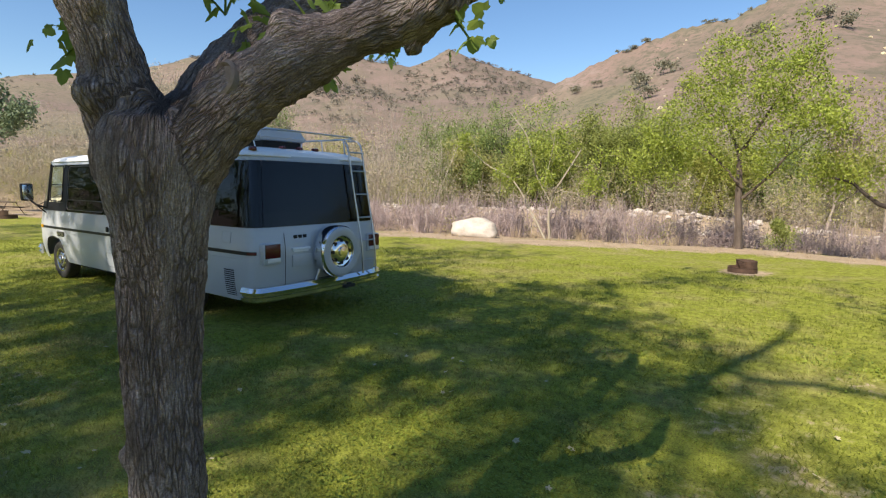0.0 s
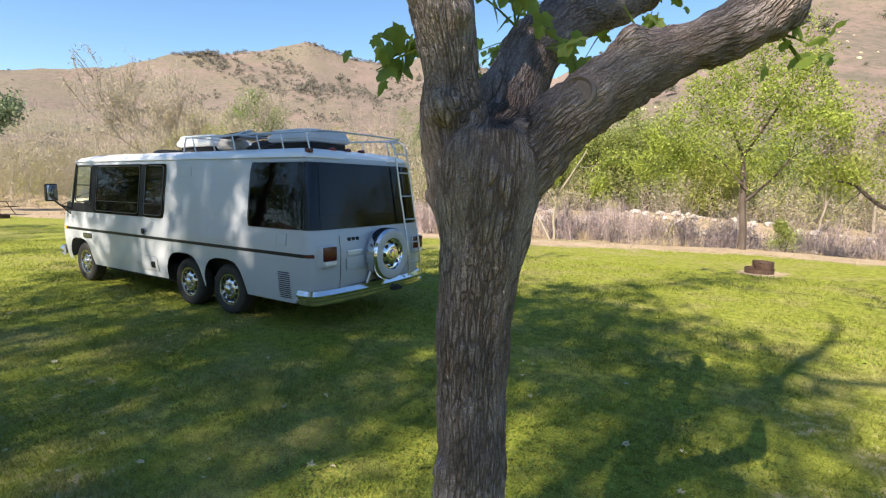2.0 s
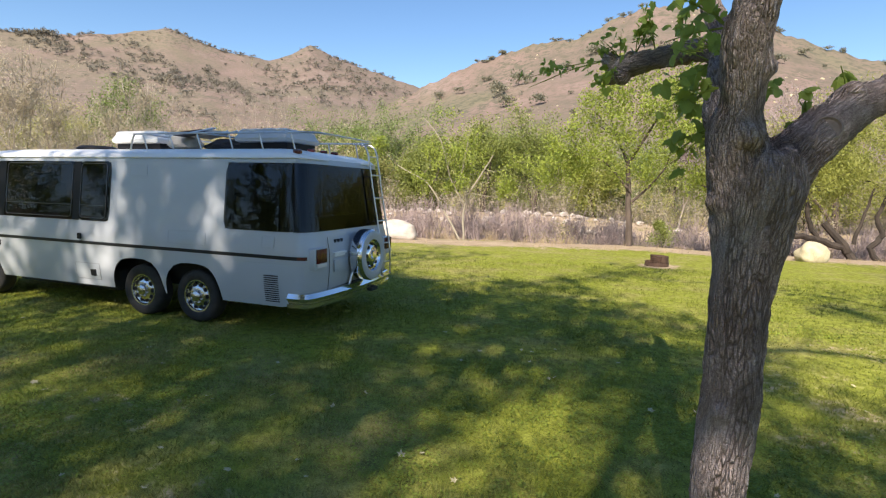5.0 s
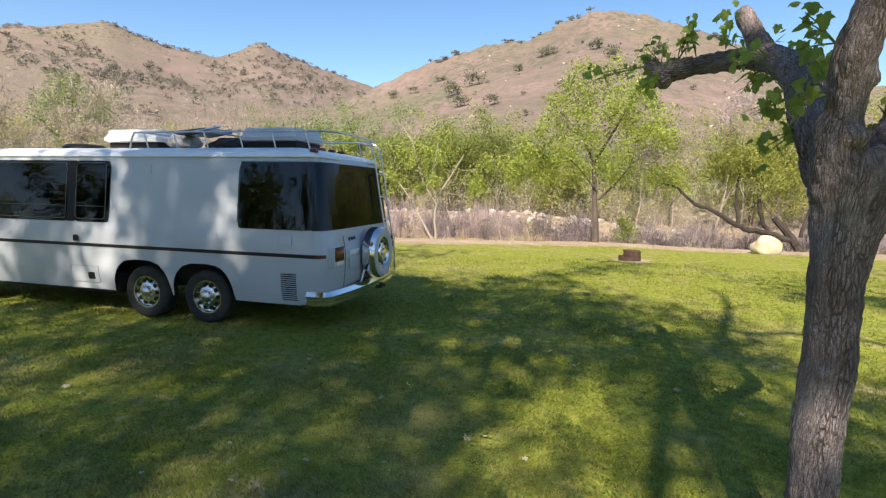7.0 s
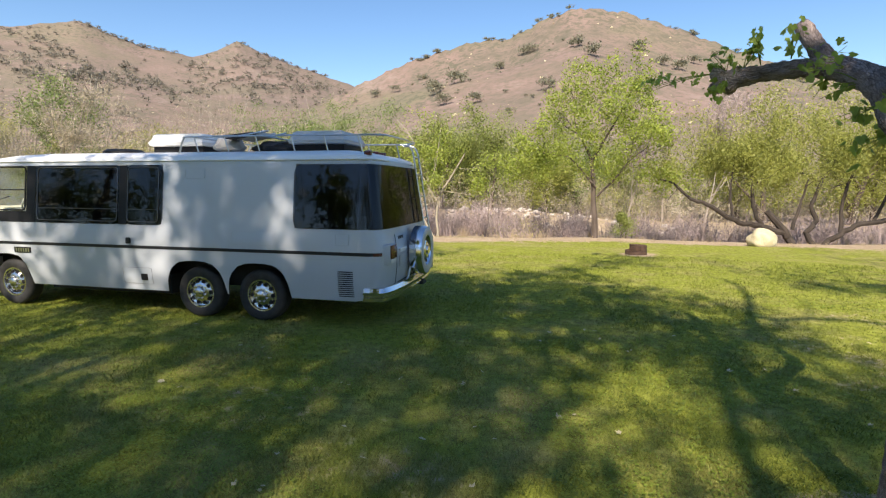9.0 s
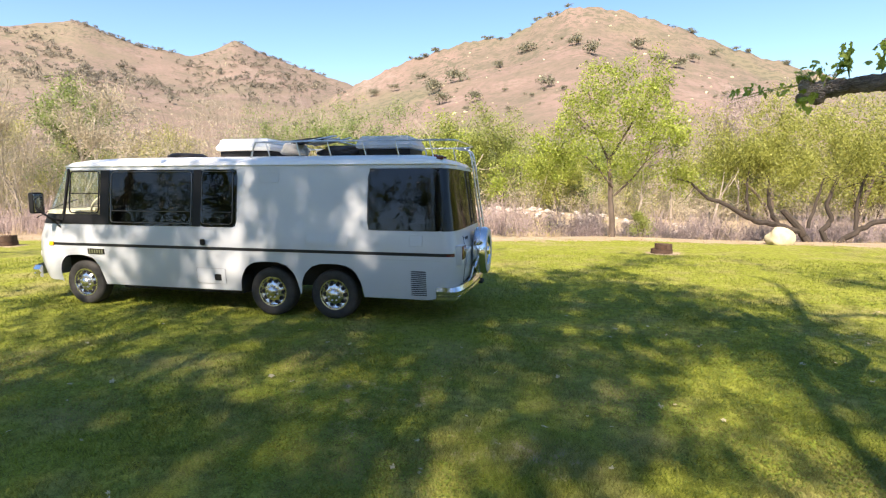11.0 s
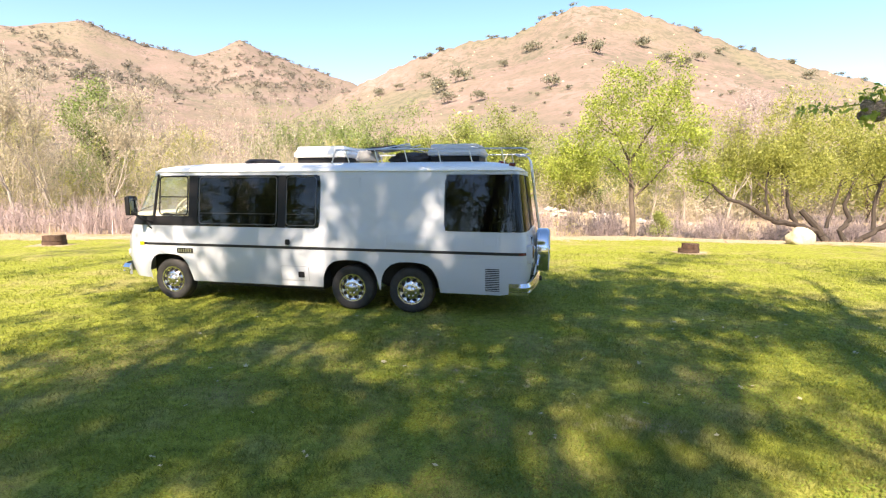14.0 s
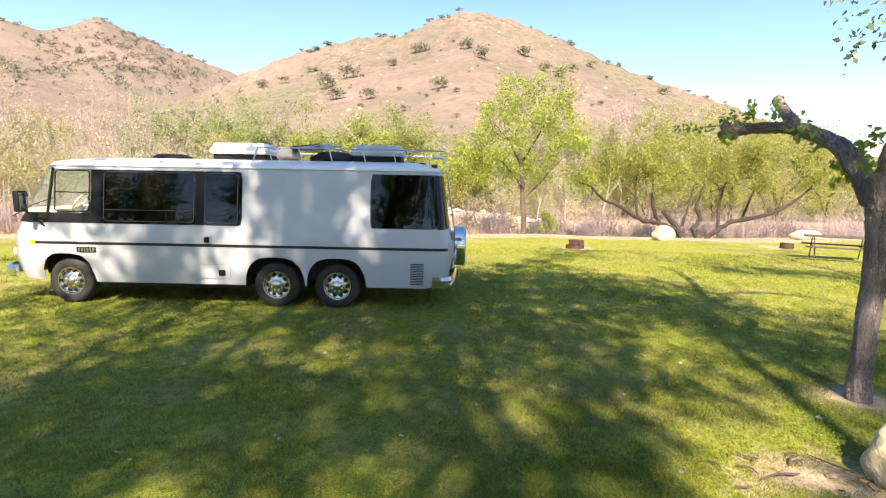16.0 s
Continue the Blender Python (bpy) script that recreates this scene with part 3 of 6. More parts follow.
def skin_frame(name, q0, q1, z0, z1, radius, material, parent, off=0.008, mirror=False, c=0.05):
    bm = bmesh.new()
    loop = [(q0 + c, z0), (q1 - c, z0), (q1 - c * 0.3, z0 + c * 0.3), (q1, z0 + c), (q1, (z0 + z1) / 2), (q1, z1 - c), (q1 - c * 0.3, z1 - c * 0.3), (q1 - c, z1),
            (q0 + c, z1), (q0 + c * 0.3, z1 - c * 0.3), (q0, z1 - c), (q0, (z0 + z1) / 2), (q0, z0 + c), (q0 + c * 0.3, z0 + c * 0.3), (q0 + c, z0)]
    tube(bm, [body_point(q, z, off, mirror) for q, z in loop], radius, 6)
    return part(name, bm, material, parent)


for mirror in (False, True):
    # rear wrap-round glass
    skin_patch("side_window", 1.43, 0.44, 1.335, 2.195, M["glass_dark"], home, 0.006, 0.09, mirror, "dark tinted rear side glass")
    skin_patch("corner_window", 0.45, -0.02, 1.335, 2.195, M["glass_dark"], home, 0.005, 0.0, mirror, "dark tinted corner glass", nq=14)
    bm = bmesh.new()
    for q in np.linspace(0.42, 0.12, 9):
        tube(bm, [body_point(float(q), z, -0.05 - 0.015 * math.sin(q * 90), mirror) for z in (1.36, 1.75, 2.18)], 0.016, 6)
    part("curtain", bm, M["curtain"], home, "dark gathered curtain inside the corner glass")
    # dark panes and posts ahead of the middle
    s = skin_patch("side_window", 3.5, 4.13, 1.335, 2.2, M["glass_dark"], home, 0.006, 0.07, mirror, "dark tinted side glass")
    skin_frame("window_frame", 3.57, 4.1, 1.38, 2.17, 0.005, M["window_metal"], s, 0.012, mirror)
    skin_line("window_bar", [3.59, 3.85, 4.09], 1.56, 0.004, M["window_metal"], s, 0.012, mirror)
    skin_patch("window_post", 4.12, 4.255, 1.337, 2.197, M["black"], home, 0.008, 0, mirror)
    s = skin_patch("side_window", 4.25, 5.8, 1.335, 2.2, M["glass_dark"], home, 0.006, 0.03, mirror, "long dark tinted side glass")
    skin_frame("window_frame", 4.28, 5.75, 1.38, 2.17, 0.005, M["window_metal"], s, 0.012, mirror)
    skin_line("window_bar", np.linspace(4.3, 5.73, 8), 1.56, 0.004, M["window_metal"], s, 0.012, mirror)
    skin_patch("window_post", 5.795, 5.965, 1.337, 2.197, M["black"], home, 0.008, 0, mirror)
    skin_patch("sill_panel", 5.96, 7.0, 1.337, 1.5, M["black"], home, 0.008, 0, mirror, "black panel under the cab glass")
    s = skin_patch("cab_window", 5.965, 6.565, 1.5, 2.2, M["glass_clear"], home, 0.005, 0.03, mirror, "clear cab door glass", thick=0.006)
    s.visible_shadow = False
    skin_frame("window_frame", 5.985, 6.55, 1.52, 2.18, 0.011, M["black"], s, 0.01, mirror)
    skin_line("window_bar", [6.0, 6.3, 6.54], 1.83, 0.009, M["black"], s, 0.012, mirror)
    bm = bmesh.new()
    tube(bm, [body_point(6.575, z, 0.0, mirror) for z in (1.4, 1.8, 2.22)], 0.022, 8)
    part("pillar", bm, M["black"], home)
    w = skin_patch("windscreen", 6.59, 7.55, 1.48, 2.2, M["glass_clear"], home, 0.005, 0, mirror, "clear wrap-round windscreen", nq=16, thick=0.006)
    w.visible_shadow = False
    skin_patch("sill_panel", 6.98, 7.55, 1.337, 1.48, M["black"], home, 0.006, 0, mirror)
    # drip rail and stripe
    skin_line("drip_rail", np.linspace(-0.4, 7.5, 60), 2.262, 0.011, M["roof"], home, 0.012, mirror, "white drip rail")
    skin_patch("stripe", 0.16, 6.69, 0.99, 1.035, M["stripe"], home, 0.005, 0, mirror, "thin black side stripe", nq=60, nz=2)
    skin_patch("side_marker", 0.16, 0.4, 0.995, 1.03, M["red"], home, 0.013, 0, mirror, "red side marker lamp", nz=2)
    skin_patch("side_marker", 6.64, 6.69, 0.985, 1.045, M["amber"], home, 0.014, 0, mirror, "amber front side marker lamp", nz=2)
    skin_line("body_seam", np.linspace(0.5, 1.4, 8), 0.93, 0.003, M["grey_plastic"], home, 0.0, mirror)
rw = skin_patch("rear_window", -0.03, -0.45, 1.335, 2.195, M["glass_dark"], home, 0.004, 0.0, False, "dark tinted rear glass", nq=8)
skin_patch("rear_window", -0.03, -0.45, 1.335, 2.195, M["glass_dark"], home, 0.004, 0.0, True, "dark tinted rear glass", nq=8)

# small panels of the near side
for q0, q1, z0, z1, lab in ((2.82, 3.13, 2.01, 2.15, "small flush vent hatch"), (1.72, 2.36, 1.1, 1.27, "flush service hatch"), (3.71, 4.2, 0.47, 0.7, "utility hatch in the skirt"), (0.62, 0.8, 1.13, 1.27, "small lock hatch")):
    h = skin_patch("hatch", q0, q1, z0, z1, M["paint"], home, 0.004, 0.012, False, lab)
    skin_frame("hatch_seam", q0 - 0.006, q1 + 0.006, z0 - 0.006, z1 + 0.006, 0.002, M["window_metal" if z1 < 1 else "grey_plastic"], h, 0.001, False, 0.018)
skin_patch("power_socket", 3.78, 3.89, 0.52, 0.62, M["black"], home, 0.012, 0.01, False, "dark power inlet")
skin_patch("door_handle", 4.02, 4.1, 1.06, 1.15, M["black"], home, 0.03, 0.02, False, "dark door handle")
skin_patch("side_grille", 5.88, 6.2, 0.86, 0.95, M["black"], home, 0.008, 0.01, False, "dark slotted badge panel")
for k in range(6):
    skin_patch("slot", 5.91 + k * 0.047, 5.935 + k * 0.047, 0.875, 0.935, M["steel"], home, 0.012, 0, False, "", nq=1, nz=1)
for k in range(13):
    z = 0.43 + k * 0.028
    skin_patch("vent_slat", 0.56, 0.78, z, z + 0.014, M["black"], home, 0.004, 0.004, False, "", nq=3, nz=1)
    bm = bmesh.new()
    tube(bm, [body_point(q, z + 0.019, 0.004) for q in (0.56, 0.67, 0.78)], 0.005, 5)
    part("vent_lip", bm, M["paint"], home)

# underbody and wheel wells
bm = bmesh.new()
box(bm, (-3.75, VW / 2, 0.62), (6.6, 1.55, 0.4), 0.03)
box(bm, (-3.35, VW / 2, 0.86), (6.0, 2.28, 0.06), 0.01)
box(bm, (-4.6, VW / 2, 0.45), (2.2, 2.1, 0.3), 0.03)
box(bm, (-0.75, VW / 2, 0.5), (0.9, 2.05, 0.26), 0.03)
part("chassis", bm, M["under"], home, "dark underbody and chassis")
bm = bmesh.new()
box(bm, (-3.6, VW / 2, 0.92), (6.3, 2.2, 0.03), 0.01)
part("floor_pan", bm, M["interior"], home)


def wheel(u, near):
    w = part("wheel", wheel_tyre(), M["rubber"], home, "road wheel with black tyre")
    side = -1 if near else 1
    w.matrix_local = pose(-u, 0.2 if near else VW - 0.2, 0.37, -90 * side, 0, 0)
    bm = bmesh.new()
    lathe(bm, [(0.235, 0.075), (0.228, 0.1), (0.21, 0.098), (0.2, 0.07), (0.17, 0.06), (0.15, 0.085), (0.1, 0.1), (0.075, 0.1), (0.07, 0.125), (0.05, 0.14), (0.001, 0.142)], 32)
    rim = part("rim", bm, M["rim"], w, "polished metal wheel rim")
    for k in range(10):
        a = 2 * math.pi * k / 10
        bm = bmesh.new()
        lathe(bm, [(0.001, 0.0), (0.03, 0.0), (0.032, -0.012)], 10, Matrix.Translation((0.157 * math.cos(a), 0.157 * math.sin(a), 0.089)))
        part("vent_hole", bm, M["black"], w)
    for k in range(8):
        a = 2 * math.pi * (k + 0.5) / 8
        bm = bmesh.new()
        lathe(bm, [(0.011, 0.0), (0.011, 0.022), (0.001, 0.026)], 8, Matrix.Translation((0.088 * math.cos(a), 0.088 * math.sin(a), 0.098)))
        part("wheel_nut", bm, M["steel"], w)
    return w


def wheel_tyre():
    bm = bmesh.new()
    prof = [(0.22, -0.08), (0.235, -0.1), (0.3, -0.115), (0.345, -0.105), (0.366, -0.08), (0.37, -0.04), (0.366, -0.02), (0.37, 0.0), (0.366, 0.02), (0.37, 0.04), (0.366, 0.08),
            (0.345, 0.105), (0.325, 0.112), (0.3, 0.115), (0.27, 0.112), (0.235, 0.1), (0.22, 0.08)]
    lathe(bm, prof, 40)
    lathe(bm, [(0.225, -0.02), (0.0, -0.02)][::-1], 20)
    return bm


for u in WHEELS_U:
    wheel(u, True)
    wheel(u, False)


# bumpers
def bumper(path, name, label, z=0.49):
    bm = bmesh.new()
    prof = [(0.0, -0.11), (0.03, -0.115), (0.052, -0.095), (0.052, -0.055), (0.032, -0.042), (0.032, -0.024), (0.056, -0.01), (0.062, 0.018), (0.03, 0.075), (0.0, 0.085)]
    rings = []
    pts = [Vector((*p, 0)) for p in path]
    for i, p in enumerate(pts):
        d = (pts[min(i + 1, len(pts) - 1)] - pts[max(i - 1, 0)]).normalized()
        o = Vector((-d.y, d.x, 0))
        rings.append([bm.verts.new((p.x + o.x * a, p.y + o.y * a, z + b)) for a, b in prof])
    for a, b in zip(rings, rings[1:]):
        for k in range(len(prof)):
            k2 = (k + 1) % len(prof)
            bm.faces.new((a[k], a[k2], b[k2], b[k]))
    bm.faces.new(rings[0])
    bm.faces.new(rings[-1][::-1])
    return part(name, bm, M["chrome"], home, label)


bumper([p for p in smooth_path([(-0.42, 0.04), (-0.24, 0.05), (-0.16, 0.14), (-0.1, 0.6), (-0.08, 1.2), (-0.1, 1.8), (-0.16, 2.26), (-0.24, 2.35), (-0.42, 2.36)], 5)][::-1], "rear_bumper", "polished chrome rear bumper")
bumper([p for p in smooth_path([(-7.26, 0.1), (-7.4, 0.12), (-7.5, 0.25), (-7.6, 0.7), (-7.62, 1.2), (-7.6, 1.7), (-7.5, 2.15), (-7.4, 2.28), (-7.26, 2.3)], 5)], "front_bumper", "polished chrome front bumper", 0.54)
bm = bmesh.new()
box(bm, (-0.18, 1.55, 0.42), (0.35, 0.07, 0.06), 0.01)
box(bm, (-0.04, 1.55, 0.4), (0.1, 0.2, 0.05), 0.01)
part("hitch", bm, M["under"], home, "dark tow hitch")

# tail lamps in bright housings
for v0 in (0.12, VW - 0.37):
    bm = bmesh.new()
    box(bm, (-0.18, v0 + 0.125, 1.0), (0.2, 0.27, 0.28), 0.03)
    hs = part("lamp_housing", bm, M["paint"], home, "silver-white tail lamp housing")
    bm = bmesh.new()
    box(bm, (-0.078, v0 + 0.13, 1.035), (0.02, 0.23, 0.18), 0.008)
    part("lamp_lens", bm, M["red"], hs, "red tail lamp lens")
    bm = bmesh.new()
    box(bm, (-0.076, v0 + 0.14, 0.915), (0.02, 0.2, 0.05), 0.006)
    part("lamp_lens", bm, M["clearlens"], hs, "white reversing lens")

# rear panel: badge bars, plate lip and plate
for k in range(3):
    bm = bmesh.new()
    box(bm, (-0.135, 0.66 + k * 0.08, 1.19), (0.012, 0.062, 0.05), 0.004)
    part("badge_bar", bm, M["stripe"], home)
bm = bmesh.new()
box(bm, (-0.1, 0.72, 1.03), (0.05, 0.3, 0.035), 0.01)
box(bm, (-0.103, 0.72, 1.0), (0.03, 0.26, 0.03), 0.01)
part("plate_lip", bm, M["roof"], home, "white lip over the number plate recess")
bm = bmesh.new()
box(bm, (-0.092, 0.74, 0.87), (0.012, 0.34, 0.16), 0.004)
part("plate_panel", bm, M["paint"], home, "blank recessed plate panel")
bm = bmesh.new()
tube(bm, [(-0.13, 0.47, 0.55), (-0.1, 0.46, 0.8), (-0.095, 0.46, 1.05), (-0.135, 0.47, 1.25)], 0.004, 5)
tube(bm, [(-0.13, 0.5, 0.56), (-0.125, 1.2, 0.57), (-0.13, 1.95, 0.56)], 0.006, 5)
part("hatch_seam", bm, M["under"], home)

# spare wheel
bm = bmesh.new()
lathe(bm, [(0.2, -0.11), (0.33, -0.115), (0.365, -0.09), (0.37, 0.0), (0.37, 0.06), (0.355, 0.085), (0.35, 0.095)], 40)
sp = part("spare_wheel", bm, M["chrome"], home, "spare wheel in a polished chrome band")
sp.matrix_local = pose(0.03, 1.28, 0.95, 0, 90, 0)
bm = bmesh.new()
lathe(bm, [(0.352, 0.092), (0.335, 0.105), (0.3, 0.108), (0.235, 0.1), (0.225, 0.09)], 40)
part("cover_face", bm, M["grey_plastic"], sp, "grey spare wheel cover face")
bm = bmesh.new()
lathe(bm, [(0.226, 0.092), (0.21, 0.06), (0.17, 0.05), (0.15, 0.075), (0.1, 0.09), (0.07, 0.09), (0.065, 0.115), (0.001, 0.12)], 32)
part("rim", bm, M["chrome"], sp, "polished metal wheel rim")
for k in range(8):
    a = 2 * math.pi * k / 8
    bm = bmesh.new()
    lathe(bm, [(0.001, 0.0), (0.028, 0.0), (0.03, -0.012)], 10, Matrix.Translation((0.157 * math.cos(a), 0.157 * math.sin(a), 0.079)))
    part("vent_hole", bm, M["black"], sp)
bm = bmesh.new()
tube(bm, [(-0.1, 0.98, 0.55), (-0.07, 1.04, 0.75), (-0.08, 1.11, 0.95)], 0.02, 8)
tube(bm, [(-0.1, 1.58, 0.55), (-0.07, 1.52, 0.75), (-0.08, 1.46, 0.95)], 0.02, 8)
box(bm, (-0.09, 1.28, 0.95), (0.14, 0.5, 0.06), 0.01)
part("spare_bracket", bm, M["steel"], home, "metal spare wheel bracket")

# ladder and roof rack
bm = bmesh.new()
for v in (1.83, 2.12):
    tube(bm, [p for p in smooth_path([(-0.02, v + 0.02, 0.55), (-0.03, v + 0.01, 0.95), (-0.09, v, 1.35), (-0.16, v - 0.02, 1.8), (-0.22, v - 0.04, 2.25), (-0.26, v - 0.05, 2.47), (-0.34, v - 0.06, 2.56), (-0.5, v - 0.08, 2.57)], 5)], 0.014, 8)
part("ladder_rail", bm, M["steel"], home, "bright metal rear ladder rails")
for z, u in ((0.75, -0.025), (1.05, -0.045), (1.4, -0.098), (1.75, -0.153), (2.1, -0.2), (2.38, -0.245)):
    bm = bmesh.new()
    tube(bm, [(u, 1.82, z), (u, 2.12, z)], 0.011, 8)
    part("ladder_rung", bm, M["steel"], home)
for v, s in ((0.36, 1), (VW - 0.36, -1)):
    bm = bmesh.new()
    tube(bm, [p for p in smooth_path([(-3.42, v, 2.37), (-3.34, v, 2.58), (-3.2, v, 2.61), (-2.0, v, 2.61), (-0.8, v, 2.6), (-0.35, v + s * 0.05, 2.6), (-0.24, v + s * 0.22, 2.6)], 5)], 0.013, 8)
    part("rack_rail", bm, M["steel"], home, "bright metal roof rack rail")
    for u in (0.55, 1.05, 1.55, 2.1, 2.6, 3.1):
        bm = bmesh.new()
        tube(bm, [(-u, v + s * 0.02, 2.36), (-u - 0.06, v, 2.61)], 0.01, 6)
        part("rack_post", bm, M["steel"], home)
for pts in ([(-0.24, 0.58, 2.6), (-0.22, 1.2, 2.6), (-0.24, VW - 0.58, 2.6)], [(-3.2, 0.36, 2.61), (-3.2, VW - 0.36, 2.61)], [(-2.0, 0.36, 2.6), (-2.0, VW - 0.36, 2.6)]):
    bm = bmesh.new()
    tube(bm, pts, 0.012, 8)
    part("rack_crossbar", bm, M["steel"], home)


def aircon(u0, u1, material, label):
    bm = bmesh.new()
    cu, L = -(u0 + u1) / 2, u1 - u0
    box(bm, (cu, VW / 2, 2.475), (L * 0.9, 0.7, 0.1), 0.02)
    b = part("aircon_base", bm, M["black"], home)
    bm = bmesh.new()
    vs = box(bm, (cu, VW / 2, 2.615), (L, 0.86, 0.19), 0.06)
    for v in vs:
        if v.co.z > 2.615:
            v.co.x = cu + (v.co.x - cu) * 0.9
            v.co.y = VW / 2 + (v.co.y - VW / 2) * 0.9
            v.co.z += 0.02 * (1 - ((v.co.x - cu) / L * 2) ** 2)
    return part("aircon_cover", bm, material, home, label)


aircon(3.34, 4.35, M["white_plastic"], "white roof air conditioner cover")
aircon(0.98, 1.9, M["grey_plastic"], "grey roof air conditioner cover")
bm = bmesh.new()
lathe(bm, [(0.33, 2.4), (0.32, 2.47), (0.25, 2.51), (0.001, 2.52)], 28, Matrix.Translation((-5.2, VW / 2, 0)))
part("roof_vent", bm, M["black"], home, "low dark roof vent dome")
for v in (0.9, 1.2, 1.5):
    bm = bmesh.new()
    box(bm, (-0.66, v, 2.405), (0.1, 0.07, 0.05), 0.02)
    part("clearance_lamp", bm, M["red"], home, "dark red clearance lamp")
bm = bmesh.new()
box(bm, (-0.42, 0.24, 2.345), (0.1, 0.07, 0.06), 0.02)
part("clearance_lamp", bm, M["red"], home, "dark red clearance lamp")

# front: grille, headlamps, mirrors
bm = bmesh.new()
box(bm, (-7.555, VW / 2, 0.78), (0.06, 1.3, 0.24), 0.02)
part("grille", bm, M["black"], home, "black front grille")
for v in (0.36, VW - 0.36):
    bm = bmesh.new()
    lathe(bm, [(0.1, -0.05), (0.1, 0.03), (0.06, 0.05), (0.001, 0.055)], 20, Matrix.Translation((-7.44, v, 0.8)) @ pose(0, 0, 0, 0, -90, 0))
    part("headlamp", bm, M["clearlens"], home, "round headlamp")
for s, v in ((-1, 0.0), (1, VW)):
    bm = bmesh.new()
    box(bm, (-6.88, v + s * 0.22, 1.68), (0.09, 0.2, 0.33), 0.03)
    mi = part("wing_mirror", bm, M["black"], home, "black wing mirror")
    bm = bmesh.new()
    box(bm, (-6.828, v + s * 0.22, 1.68), (0.01, 0.16, 0.28), 0.003)
    part("mirror_glass", bm, M["chrome"], mi)
    bm = bmesh.new()
    tube(bm, [(-6.68, v - s * 0.08, 1.36), (-6.76, v + s * 0.12, 1.44), (-6.86, v + s * 0.2, 1.55)], 0.018, 8)
    tube(bm, [(-6.72, v - s * 0.05, 1.25), (-6.76, v + s * 0.1, 1.42)], 0.012, 6)
    part("mirror_arm", bm, M["black"], mi)
bm = bmesh.new()
tube(bm, [(-7.3, 0.1, 1.42), (-7.15, 0.35, 1.6), (-6.98, 0.6, 1.72)], 0.007, 5)
part("wiper", bm, M["black"], home)

# cab and cabin inside
bm = bmesh.new()
box(bm, (-6.95, VW / 2, 1.36), (0.62, 1.95, 0.4), 0.08)
part("dashboard", bm, M["cream"], home, "cream dashboard")
for v in (0.65, 1.75):
    bm = bmesh.new()
    box(bm, (-5.95, v, 1.2), (0.55, 0.55, 0.16), 0.05)
    box(bm, (-5.68, v, 1.55), (0.16, 0.53, 0.65), 0.06, None)
    box(bm, (-5.64, v, 1.92), (0.12, 0.3, 0.16), 0.04)
    part("seat", bm, M["cream"], home, "cream vinyl cab seat")
bm = bmesh.new()
ring = [(-6.5 + 0.09 * math.cos(a), 0.62 + 0.2 * math.sin(a), 1.62 + 0.17 * math.cos(a)) for a in np.linspace(0, 2 * math.pi, 25)]
tube(bm, ring, 0.015, 6, False)
tube(bm, [(-6.5, 0.62, 1.62), (-6.85, 0.62, 1.42)], 0.025, 8)
for a in (0.5, 2.6, 4.7):
    tube(bm, [(-6.5, 0.62, 1.62), (-6.5 + 0.09 * math.cos(a), 0.62 + 0.2 * math.sin(a), 1.62 + 0.17 * math.cos(a))], 0.01, 6)
part("steering_wheel", bm, M["cream"], home, "cream steering wheel")
for name, c, size in (("cabin_wall", (-2.4, 0.17, 1.6), (2.1, 0.03, 1.25)), ("cabin_wall", (-2.4, VW - 0.17, 1.6), (2.1, 0.03, 1.25)), ("galley", (-3.6, 1.75, 1.35), (0.9, 0.7, 0.85)),
                      ("rear_bench", (-0.95, VW / 2, 1.12), (0.7, 1.7, 0.35)), ("bench_back", (-0.55, VW / 2, 1.35), (0.18, 1.7, 0.3))):
    bm = bmesh.new()
    box(bm, c, size, 0.012)
    part(name, bm, M["interior"], home)
# luggage on the rack
for name, c, size, seed, mt, lab in (("luggage_sack", (-3.0, 1.0, 2.53), (0.42, 0.5, 0.24), 3, "cloth_pale", "pale cloth bundle lashed on the roof rack"),
                                     ("luggage_bag", (-2.3, 1.2, 2.5), (0.75, 0.7, 0.2), 8, "cloth_dark", "dark bag lashed on the roof rack")):
    bm = bmesh.new()
    stone(bm, (0, 0, 0), size, seed, 3, 0.3)
    ob = part(name, bm, M[mt], None, lab)
    ob.matrix_world = HOME @ pose(*c)
    tagged(ob, "", "luggage")

# folded camp chair frames between the roof units
for k, (u, v, a) in enumerate(((-2.62, 0.85, 8), (-2.5, 1.0, -14))):
    t = thing("folded_chair", "folded metal camp chair lying on the roof rack", "chair", tuple((HOME @ pose(u, v, 2.62)).translation), a - 3.3, "folded chairs")
    for s in (-0.2, 0.2):
        bm = bmesh.new()
        tube(bm, smooth_path([(-0.4, s, 0.0), (0.0, s, 0.03 + 0.02 * k), (0.38, s * 0.9, 0.1)], 4), 0.011, 7)
        part("frame_tube", bm, M["steel"], t)
    bm = bmesh.new()
    box(bm, (-0.05, 0, 0.045), (0.5, 0.36, 0.05), 0.02, Matrix.Rotation(radians(-6), 4, "Y"))
    part("seat", bm, M["cloth_pale" if k else "cloth_dark"], t, "folded cloth seat")


